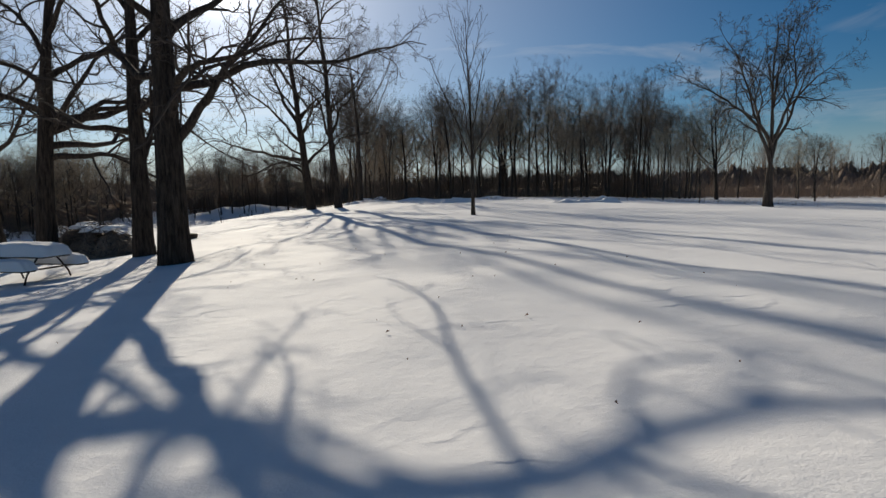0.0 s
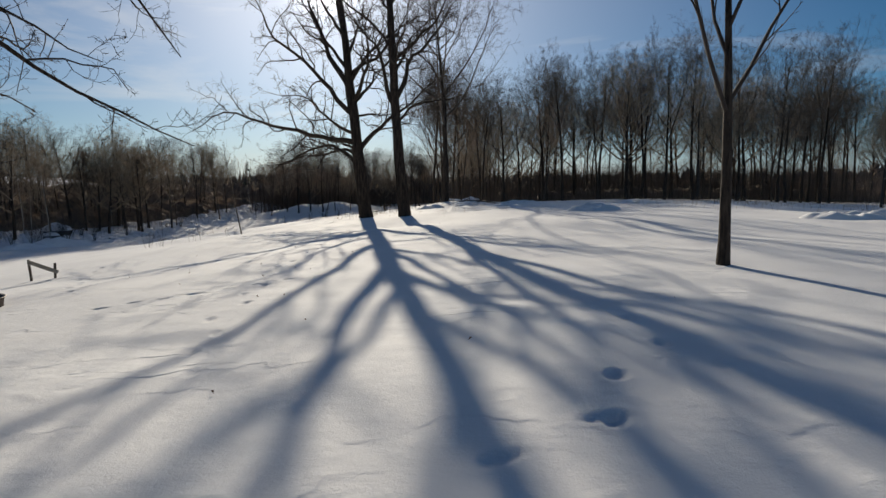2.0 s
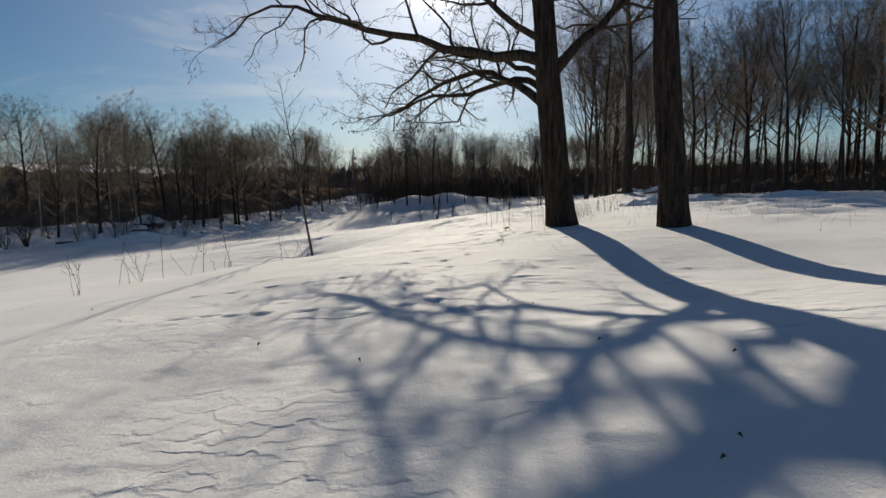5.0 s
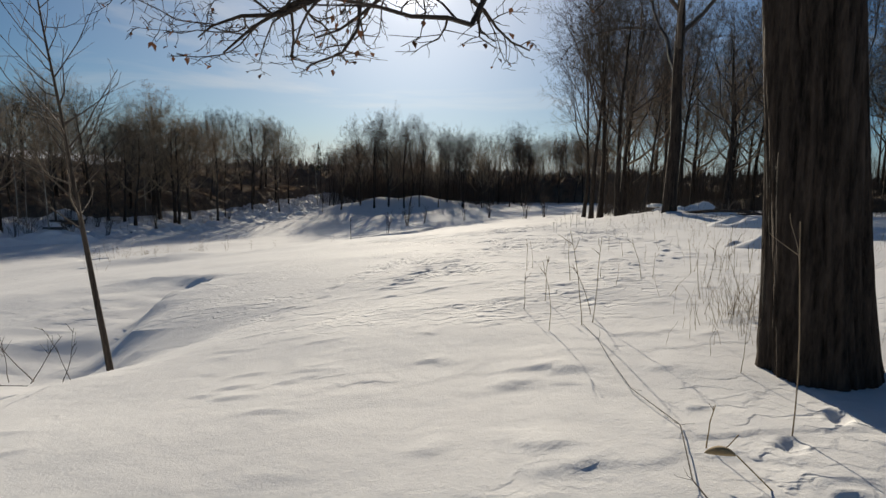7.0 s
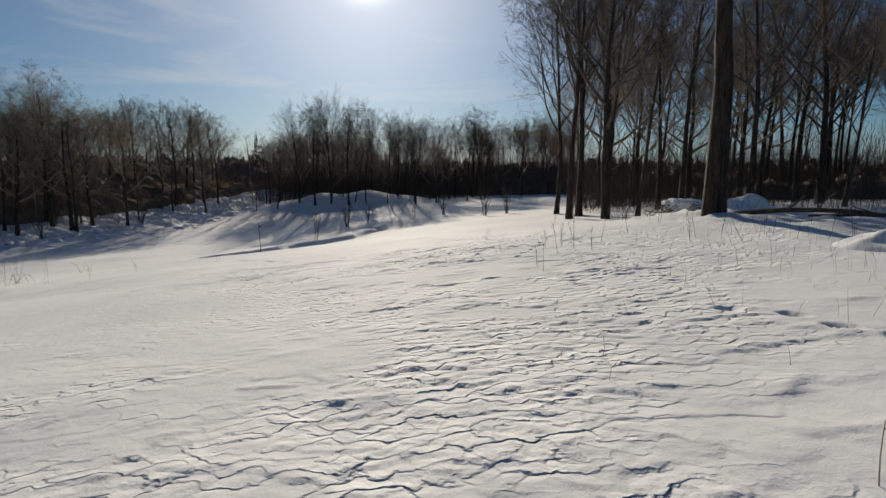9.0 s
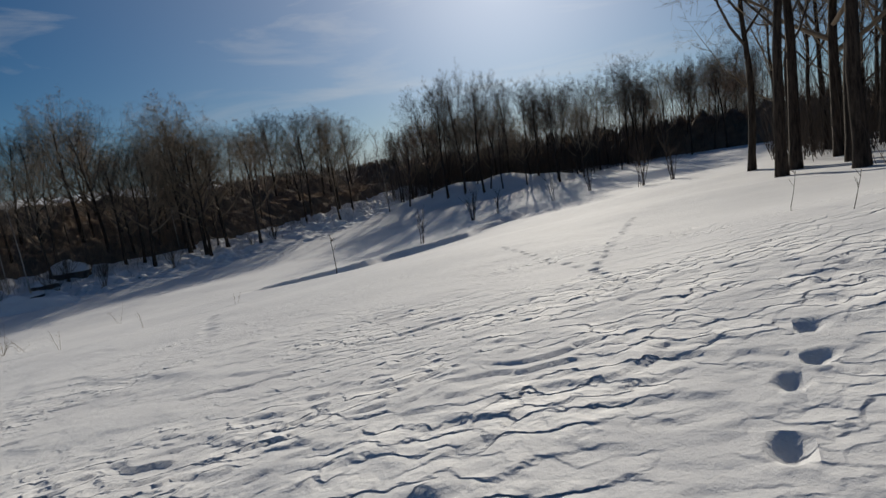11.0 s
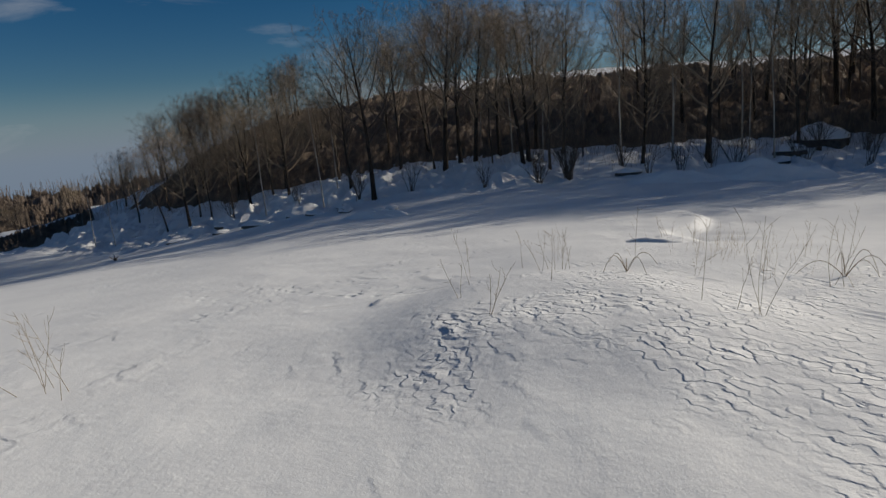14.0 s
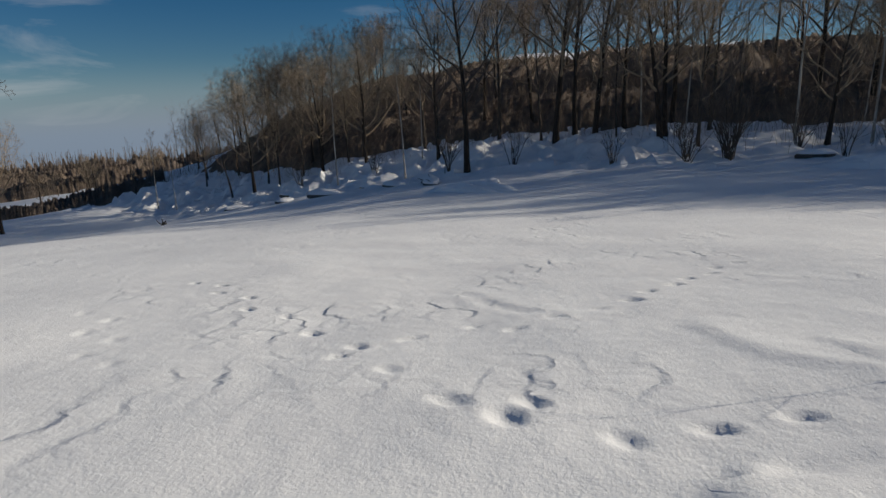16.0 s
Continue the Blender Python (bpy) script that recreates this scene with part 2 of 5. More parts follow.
def bm_part(name, bm, mat, parent, label="", smooth=False):
    me = bpy.data.meshes.new(name)
    bm.to_mesh(me)
    bm.free()
    me.materials.append(mat)
    if smooth:
        me.polygons.foreach_set("use_smooth", np.ones(len(me.polygons), bool))
    ob = new(name, me)
    if parent is not None:
        ob.parent = parent
    if label:
        ob["label"] = label
    return ob


def box_bm(bm, size, centre, rot=(0, 0, 0), bevel=0.0):
    made = bmesh.ops.create_cube(bm, size=1.0)["verts"]
    m = pose(*centre, *rot) @ Matrix.Diagonal((*size, 1))
    bmesh.ops.transform(bm, matrix=m, verts=made)
    if bevel:
        edges = list({e for v in made for e in v.link_edges})
        bmesh.ops.bevel(bm, geom=edges, offset=bevel, segments=2, affect="EDGES")


def value_noise(x, y, seed=0):
    """Smooth noise in -1..1 over the plan, for arrays."""
    xi, yi = np.floor(x).astype(np.int64), np.floor(y).astype(np.int64)
    xf, yf = x - xi, y - yi
    u, v = xf * xf * xf * (xf * (xf * 6 - 15) + 10), yf * yf * yf * (yf * (yf * 6 - 15) + 10)

    def h(i, j):
        n = (i * 374761393 + j * 668265263 + seed * 1442695041) & 0xFFFFFFFF
        n = ((n ^ (n >> 13)) * 1274126177) & 0xFFFFFFFF
        return ((n ^ (n >> 16)) & 0xFFFF) / 32767.5 - 1.0

    return (h(xi, yi) * (1 - u) + h(xi + 1, yi) * u) * (1 - v) + (h(xi, yi + 1) * (1 - u) + h(xi + 1, yi + 1) * u) * v


# ---- the lie of the land: a plateau that falls westward into a valley ----
HILL_S = 34.0
HILL_X = [-130.0, -92.0, -54.0, -16.0, 22.0, 60.0]
HILL_Y = [-20.0, 18.0, 56.0, 94.0, 132.0, 170.0]
HILL_H = [-0.62, -2.01, 0.12, 1.32, -0.45, -0.04, -1.49, -4.9, -0.72, 0.27, -2.62, 0.22, -0.78, -2.86, -1.29, -2.55, -2.59, 0.72, 0.91, 1.17, 2.58, 1.24, 0.86, 0.45, 1.04, -0.03, -0.09, 0.27, 0.71, 0.13, 0.34, -0.04, -0.21, -0.06, 0.09, 0.02]
HILL_BASE = -1.75
# smaller knolls, hollows and banks: x, y, height, radius
KNOLLS = [(-8.7, 46.8, -0.28, 2.1), (-11.0, 79.0, 0.45, 4.0), (-21.0, 55.6, -0.42, 3.2), (-16.0, 61.0, 0.25, 7.0), (-47.0, 80.5, 0.25, 4.0), (-97.0, 42.0, -2.2, 17.0)]
MOUNDS = [(-40.9, 78.6, 0.30, 3.4), (-62.0, 157.0, 1.2, 7.0), (-54.0, 157.0, 1.5, 7.5), (-46.5, 158.0, 1.2, 7.0)]


LEDGES = [(-33.5, 111.5, -40.0, 93.5, 0.5), (-37.0, 128.0, -33.5, 110.0, 0.7), (-22.0, 49.5, -19.2, 57.5, 0.35), (-19.8, 54.0, -25.9, 63.6, 0.5), (-62.0, 90.0, -50.0, 84.0, 0.35)]


def land(x, y):
    x, y = np.asarray(x, float), np.asarray(y, float)
    z = np.full(x.shape, HILL_BASE)
    for i, cx in enumerate(HILL_X):
        for j, cy in enumerate(HILL_Y):
            z = z + HILL_H[i * 6 + j] * np.exp(-((x - cx) ** 2 + (y - cy) ** 2) / (2 * HILL_S**2))
    for kx, ky, kh, kr in KNOLLS:
        z = z + kh * np.exp(-((x - kx) ** 2 + (y - ky) ** 2) / (2 * kr * kr))
    for kx, ky, kh, kr in MOUNDS:
        z = z + kh * np.exp(-(((x - kx) / kr) ** 2 + ((y - ky) / (0.8 * kr)) ** 2) ** 2)
    # a low undercut ledge where the frozen brook has cut its bed
    for lx, ly, lx2, ly2, drop in LEDGES:
        ux, uy = lx2 - lx, ly2 - ly
        n = math.hypot(ux, uy)
        along = ((x - lx) * ux + (y - ly) * uy) / n
        across = (-(x - lx) * uy + (y - ly) * ux) / n + 0.8 * value_noise(along * 0.35, along * 0 + 2, 8)
        z = z - drop * np.clip(across / 0.5 + 0.5, 0, 1) * np.exp(-np.clip(across, 0, 50) / 6.0) * np.clip(along / 3, 0, 1) * np.clip((n - along) / 3, 0, 1)
    # the wooded bank across the valley rises behind its foot
    foot = bank_foot(y)
    z = z + 5.0 * np.clip((foot - x) / 45.0, 0, 1.6) ** 1.1 * np.clip((y - 5.0) / 30.0, 0, 1) * np.clip((212.0 - y) / 40.0, 0, 1)
    # the valley falls away to the south-west
    fall = np.clip((x + 95.0) * -0.6 + (y - 24.0) * -0.8, 0, None)
    z = z - 0.15 * np.minimum(fall, 100.0) - 0.085 * np.clip(fall - 100.0, 0, None)
    z = z + np.clip((foot - x + 2.0) / 6.0, 0, 1) * (0.30 * value_noise(x * 0.45, y * 0.45, 5) + 0.16 * value_noise(x * 1.0, y * 1.0, 6))
    # drifts
    z = z + 0.10 * value_noise(x * 0.16, y * 0.16, 1) + 0.035 * value_noise(x * 0.45 + 3, y * 0.45, 2)
    return z


def bank_foot(y):
    """x of the foot of the wooded bank at y."""
    return np.interp(y, [-100, -20, 10, 29, 48, 62, 77, 90, 110, 142, 165, 400], [-260, -150, -118, -103, -92, -85, -80, -77, -74, -71, -66, -60])


def ground_z(x, y):
    return float(land(np.array([x]), np.array([y]))[0])


# the line that the trail follows over the plateau and down the slope
TRAIL = [(0.4, -4.0), (-0.7, 11.0), (-1.9, 19.5), (-4.6, 26.0), (-8.4, 34.0), (-11.6, 43.0), (-14.2, 51.0), (-15.4, 61.0), (-15.4, 69.8), (-18.0, 74.8), (-23.4, 77.0), (-29.4, 77.5), (-37.2, 76.2), (-44.0, 74.2), (-52.0, 72.5)]


SIDE_TRACKS = [((-17.9, 79.5), (-19.1, 89.2)), ((-17.9, 79.5), (-22.5, 87.8)), ((-12.0, 30.8), (-15.8, 36.4)), ((-30.2, 84.1), (-25.4, 80.0)), ((-38.3, 82.9), (-34.8, 86.0)), ((-34.8, 86.0), (-32.5, 91.2)), ((-48.0, 75.9), (-51.2, 78.2)), ((-42.0, 80.0), (-46.0, 82.0))]


def trail_distance(x, y):
    d = np.full(np.shape(x), 1e9)
    for (ax, ay), (bx, by) in zip(TRAIL[:-1], TRAIL[1:]):
        ux, uy = bx - ax, by - ay
        s = np.clip(((x - ax) * ux + (y - ay) * uy) / (ux * ux + uy * uy), 0, 1)
        d = np.minimum(d, np.hypot(x - ax - s * ux, y - ay - s * uy))
    for (ax, ay), (bx, by) in SIDE_TRACKS:
        ux, uy = bx - ax, by - ay
        s = np.clip(((x - ax) * ux + (y - ay) * uy) / (ux * ux + uy * uy), 0, 1)
        d = np.minimum(d, 3.0 + np.hypot(x - ax - s * ux, y - ay - s * uy))
    return d


# trails of footprints: from, to, stride, depth, half-length, half-width, sideways step
TRACKS = [(-2.14, 23.06, -1.4, 23.66, 0.9, 0.05, 0.17, 0.08, 0.03), (-1.4, 23.66, -1.18, 24.6, 0.9, 0.06, 0.13, 0.09, 0.05), (-0.66, 25.57, -0.75, 26.64, 1.0, 0.06, 0.12, 0.08, 0.05), (-0.2, 25.0, 0.9, 23.2, 0.4, 0.02, 0.14, 0.09, 0.12),
          (-5.5, 24.96, -6.6, 27.5, 0.75, 0.04, 0.16, 0.07, 0.10), (-9.6, 28.8, -8.38, 29.78, 0.42, 0.05, 0.14, 0.06, 0.05), (-8.38, 29.78, -6.32, 31.04, 0.55, 0.05, 0.15, 0.06, 0.05), (-6.76, 28.47, -7.2, 30.16, 0.6, 0.05, 0.13, 0.07, 0.10),
          (-7.2, 30.16, -8.14, 33.72, 0.75, 0.05, 0.14, 0.07, 0.10), (-12.05, 30.79, -15.73, 36.35, 0.8, 0.05, 0.13, 0.07, 0.06),
          (-15.31, 43.21, -14.26, 43.4, 0.34, 0.06, 0.15, 0.08, 0.04), (-14.26, 43.4, -12.49, 43.73, 0.6, 0.05, 0.14, 0.07, 0.06), (-17.15, 44.67, -14.41, 45.9, 0.6, 0.055, 0.14, 0.06, 0.04), (-11.63, 43.51, -12.84, 45.24, 0.7, 0.06, 0.14, 0.07, 0.12),
          (-12.84, 45.24, -13.3, 50.5, 0.7, 0.035, 0.13, 0.06, 0.14), (-12.9, 50.2, -12.2, 52.6, 0.55, 0.05, 0.12, 0.06, 0.12), (-13.2, 67.55, -12.34, 66.6, 0.45, 0.07, 0.15, 0.09, 0.10), (-12.34, 66.6, -11.99, 64.08, 0.5, 0.07, 0.15, 0.09, 0.12), (-11.99, 64.08, -12.43, 60.7, 0.55, 0.06, 0.14, 0.08, 0.14),
          (-18.8, 56.5, -18.6, 61.0, 0.75, 0.03, 0.16, 0.10, 0.10),
          (-16.3, 73.6, -16.0, 75.5, 0.57, 0.06, 0.10, 0.06, 0.03), (-15.98, 75.81, -15.65, 77.63, 0.42, 0.055, 0.09, 0.06, 0.05), (-15.9, 77.95, -17.35, 78.35, 0.22, 0.04, 0.07, 0.04, 0.02), (-17.35, 78.35, -17.89, 79.5, 0.3, 0.05, 0.08, 0.05, 0.02),
          (-17.89, 79.5, -19.11, 89.13, 0.6, 0.06, 0.14, 0.06, 0.03), (-17.89, 79.5, -22.42, 87.59, 0.7, 0.06, 0.14, 0.06, 0.03), (-17.93, 79.12, -18.4, 76.9, 0.5, 0.025, 0.10, 0.05, 0.03), (-13.8, 74.3, -13.0, 78.4, 0.5, 0.07, 0.16, 0.09, 0.12),
          (-30.0, 83.9, -25.4, 80.0, 0.7, 0.035, 0.28, 0.16, 0.05),
          (-49.82, 69.92, -47.4, 72.16, 0.62, 0.045, 0.10, 0.06, 0.10), (-46.79, 72.81, -45.56, 73.85, 0.75, 0.05, 0.11, 0.07, 0.06), (-44.92, 74.34, -44.6, 74.62, 0.3, 0.05, 0.13, 0.09, 0.03), (-44.89, 74.82, -44.38, 75.24, 0.65, 0.05, 0.11, 0.07, 0.03), (-44.54, 75.72, -44.64, 76.2, 0.5, 0.05, 0.10, 0.06, 0.02),
          (-45.94, 73.31, -46.98, 74.32, 0.55, 0.04, 0.13, 0.05, 0.03), (-46.8, 74.66, -48.02, 75.93, 0.55, 0.04, 0.12, 0.05, 0.04), (-48.02, 75.93, -51.0, 78.0, 0.6, 0.05, 0.12, 0.07, 0.05), (-45.6, 71.4, -47.6, 69.9, 0.5, 0.025, 0.12, 0.07, 0.12)]
DENTS = []
dent_rng = random.Random(3)
for x0, y0, x1, y1, stride, depth, ra, rb, side in TRACKS:
    way = math.atan2(y1 - y0, x1 - x0)
    count = max(2, int(math.hypot(x1 - x0, y1 - y0) / stride) + 1)
    for k in range(count):
        f, off = k / (count - 1), side * (1 if k % 2 else -1) + dent_rng.uniform(-0.03, 0.03)
        DENTS.append((x0 + (x1 - x0) * f - math.sin(way) * off, y0 + (y1 - y0) * f + math.cos(way) * off, (0.65 if x0 > -35 else 0.55) * depth * dent_rng.uniform(0.7, 1.25), ra, rb, way + dent_rng.uniform(-0.25, 0.25)))


# lines scored in the crust: ski tracks and cracks, as points, spacing of the pair, depth
GROOVES = [([(-43.3, 74.2), (-43.45, 75.4), (-43.95, 76.0), (-44.18, 77.1), (-44.35, 79.5)], 0.16, 0.022), ([(-42.3, 81.4), (-38.3, 82.9), (-34.8, 86.0), (-32.9, 88.0), (-32.5, 91.2)], 0.14, 0.04), ([(-30.8, 80.4), (-29.9, 80.5), (-28.7, 80.1)], 0.02, 0.02), ([(-48.8, 74.06), (-48.0, 74.42), (-47.5, 74.8)], 0.02, 0.02)]
# ends and heights of the small overhanging lips in the crust
LIPS = [(-44.15, 75.72, -42.8, 75.50, 0.085), (-27.8, 78.0, -20.2, 76.5, 0.022), (-27.0, 77.5, -21.5, 76.7, 0.018), (-26.0, 76.9, -20.8, 76.1, 0.018), (-46.9, 76.2, -45.1, 76.95, 0.03), (-46.3, 76.9, -45.2, 77.8, 0.025)]


# short crescent lips that the wind has cut in the crust: x, y, length, turn, drop, bow
SHORT_LIPS = [(-15.58, 58.0, 0.6, 0.5, 0.03, 0.3), (-17.3, 59.6, 1.1, 0.9, 0.028, 0.2), (-16.9, 61.0, 0.9, 0.9, 0.028, -0.2), (-17.1, 57.5, 0.7, 0.7, 0.028, 0.2), (-17.45, 58.5, 0.8, 1.0, 0.028, 0.1), (-16.3, 57.7, 0.5, 0.6, 0.03, 0.2), (-14.9, 58.4, 0.9, 0.6, 0.025, -0.2)]
lip_rng = random.Random(17)
for (ax, ay), (bx, by), count, high in [((-8.4, 34.0), (-11.6, 43.0), 55, 0.030), ((-11.6, 43.0), (-14.2, 51.0), 95, 0.036), ((-14.2, 51.0), (-15.4, 61.0), 120, 0.042), ((-15.4, 61.0), (-15.4, 69.8), 110, 0.042), ((-15.4, 69.8), (-18.0, 76.0), 90, 0.040),
                                        ((-18.0, 74.8), (-26.4, 77.4), 70, 0.034), ((-26.4, 77.4), (-37.2, 76.2), 30, 0.016), ((-37.2, 76.2), (-50.0, 73.0), 24, 0.012), ((-0.7, 6.0), (-5.0, 27.0), 60, 0.020)]:
    for k in range(count):
        f, side = lip_rng.random(), lip_rng.uniform(-4.2, 4.2)
        n = math.hypot(bx - ax, by - ay)
        SHORT_LIPS.append((ax + (bx - ax) * f - (by - ay) / n * side, ay + (by - ay) * f + (bx - ax) / n * side, lip_rng.uniform(0.25, 0.8), lip_rng.gauss(0.25, 0.35), 0.5 * high * lip_rng.uniform(0.4, 1.2), lip_rng.uniform(-0.3, 0.4)))


def line_distance(x, y, points):
    d = np.full(np.shape(x), 1e9)
    for (ax, ay), (bx, by) in zip(points[:-1], points[1:]):
        ux, uy = bx - ax, by - ay
        s = np.clip(((x - ax) * ux + (y - ay) * uy) / (ux * ux + uy * uy), 0, 1)
        d = np.minimum(d, np.hypot(x - ax - s * ux, y - ay - s * uy))
    return d


# stretches of wind crust: x, y, radius, strength
CRUST = [(-9.5, 40.0, 5.0, 0.35), (-11.5, 44.5, 4.5, 0.45), (-14.0, 49.0, 5.0, 0.4), (-14.5, 54.5, 5.0, 0.45), (-15.4, 61.5, 7.0, 0.85), (-16.0, 68.0, 6.0, 0.95), (-17.0, 74.5, 8.0, 1.05),
         (-12.0, 79.0, 6.0, 0.9), (-11.0, 72.0, 6.0, 0.8), (-10.5, 62.0, 4.0, 0.8), (-22.5, 80.5, 5.0, 0.6), (-24.5, 76.6, 3.5, 0.7), (-27.5, 78.5, 2.4, 0.8),
         (-35.0, 81.0, 3.0, 0.7), (-38.3, 79.0, 2.8, 0.95), (-41.2, 79.3, 3.4, 0.95), (-43.5, 83.0, 3.5, 0.9), (-48.0, 84.5, 4.0, 0.6)]


def plates(a, b, seed):
    """Scales laid over one another: height falls along b within each, and steps up to the next."""
    ia, ib = np.floor(a).astype(np.int64), np.floor(b).astype(np.int64)
    best, height = np.full(np.shape(a), 1e9), np.zeros(np.shape(a))
    for da in (-1, 0, 1):
        for db in (-1, 0, 1):
            ca, cb = (ia + da).astype(float), (ib + db).astype(float)
            pa, pb = ca + 0.5 + 0.5 * value_noise(ca, cb, seed), cb + 0.5 + 0.5 * value_noise(ca, cb, seed + 1)
            d = (a - pa) ** 2 + (b - pb) ** 2
            near = d < best
            best = np.where(near, d, best)
            height = np.where(near, (pb - b) * (1 + 0.6 * value_noise(ca, cb, seed + 2)), height)
    return height


def crust_amount(x, y):
    """Where the wind has broken the crust into plates, 0 to 1.3."""
    patch = np.zeros(np.shape(x))
    for px, py, pr, ps in CRUST:
        patch = np.maximum(patch, ps * np.clip(1.6 - ((x - px) ** 2 + (y - py) ** 2) / (pr * pr), 0, 1))
    return patch * np.clip(np.interp(patch, [0.4, 1.0], [0.1, 0.8]) + 1.0 * value_noise(x * 0.5 + 7, y * 0.5, 11) + 0.4 * value_noise(x * 1.3, y * 1.3, 10), 0, 1.2)


def snow_detail(x, y):
    """Wind crust, ripples and footprints, in metres."""
    patch = crust_amount(x, y)
    u, v = x * 0.93 + y * 0.37, -x * 0.37 + y * 0.93
    # overlapping plates, each with its steep edge away from the sun
    wu, wv = u + 0.16 * value_noise(u * 2.2, v * 2.2, 21), v + 0.20 * value_noise(u * 2.1, v * 1.1, 22) + 0.06 * value_noise(u * 6.0, v * 4.0, 20)
    z = 0.014 * np.minimum(patch, 1.0) * np.clip(0.75 + 0.8 * value_noise(u * 0.9, v * 1.4, 12), 0.1, 1.1) * plates(wu * 3.9, wv * 5.4, 41)
    open_snow = np.clip((x + 28.0) / 8.0, 0.15, 1) * np.clip((y - 38.0) / 8.0, 0.12, 1)
    z = z + 0.013 * open_snow * np.clip(0.12 + 1.0 * value_noise(u * 0.4, v * 0.6, 26), 0, 0.75) * plates(wu * 1.1 + 0.3 * value_noise(u * 0.8, v, 27), wv * 1.5 + 0.35 * value_noise(u * 1.2, v * 0.8, 28), 42)
    z = z + 0.012 * value_noise(x * 1.1, y * 1.1, 14) + 0.002 * value_noise(x * 5.5, y * 5.5, 15)
    for points, gap, depth in GROOVES:
        d = line_distance(x, y, points)
        wob = 0.03 * value_noise(x * 2, y * 2, 9)
        z = z - depth * np.exp(-(((d + wob - gap) / 0.055) ** 2)) + 0.3 * depth * np.exp(-(((d + wob - gap - 0.13) / 0.06) ** 2))
    for lx, ly, lx2, ly2, drop in LIPS:
        ux, uy = lx2 - lx, ly2 - ly
        n = math.hypot(ux, uy)
        along, across = ((x - lx) * ux + (y - ly) * uy) / n, (-(x - lx) * uy + (y - ly) * ux) / n
        across = across + 0.10 * np.sin(along * 2.3) + 0.12 * value_noise(along * 0.9, along * 0 + 3, 5) + 0.04 * value_noise(along * 6, along * 0, 7)
        z = z + drop * np.clip(across / 0.10 + 0.5, 0, 1) * np.exp(-np.clip(across, 0, 9) / 0.45) * np.clip(along / 0.3, 0, 1) * np.clip((n - along) / 0.5, 0, 1)
    for lx, ly, length, turn, drop, bow in SHORT_LIPS:
        near = (np.abs(x - lx) < length + 0.5) & (np.abs(y - ly) < length + 0.5)
        if near.any():
            c, s = math.cos(turn), math.sin(turn)
            px, py = x[near] - lx, y[near] - ly
            a, b = (px * c + py * s) * 2 / length, -px * s + py * c
            b = b - bow * length * 0.4 * a * a + 0.06 * value_noise(px * 5 + lx, py * 5, 7)
            z[near] += drop * np.clip(b / 0.06 + 0.5, 0, 1) * np.exp(-np.clip(b, 0, 9) / 0.22) * np.clip(1 - a * a, 0, 1)
    for dx, dy, depth, ra, rb, turn in DENTS:
        near = (np.abs(x - dx) < 0.7) & (np.abs(y - dy) < 0.7)
        if near.any():
            c, s = math.cos(turn), math.sin(turn)
            px, py = x[near] - dx, y[near] - dy
            e = ((px * c + py * s) / ra) ** 2 + ((-px * s + py * c) / rb) ** 2
            z[near] += -depth * np.exp(-e**2) + 0.2 * depth * np.exp(-((np.sqrt(e) - 1.45) / 0.3) ** 2)
    return z


BANK_LINE = [(float(bank_foot(y)) - 6.0, float(y)) for y in range(18, 164, 6)]
KNOLL_LINE = [(-9.0, 54.5), (-6.0, 62.0), (-8.0, 74.0), (-9.0, 82.0)]


def rough_snow(x, y):
    """Above 0 where the snow lies in lumps, 1 well inside."""
    r = np.clip((11.0 - line_distance(x, y, BANK_LINE)) / 3.0, 0, 1)
    r = np.maximum(r, np.clip((6.0 - line_distance(x, y, KNOLL_LINE)) / 2.5, 0, 1))
    for lx, ly, lx2, ly2, drop in LEDGES:
        r = np.maximum(r, np.clip((4.0 - line_distance(x, y, [(lx, ly), (lx2, ly2)])) / 1.5, 0, 1))
    return r


def lump_height(x, y):
    """How high the lumps are: most at the bank, next to none at the brook."""
    h = 0.10 + 0.95 * np.clip((9.0 - line_distance(x, y, BANK_LINE)) / 6.0, 0, 1)
    return np.maximum(h, 0.38 * np.clip((6.0 - line_distance(x, y, KNOLL_LINE)) / 3.0, 0, 1)) * np.clip(0.6 + 0.8 * value_noise(x * 0.12, y * 0.12, 34), 0.1, 1.3)


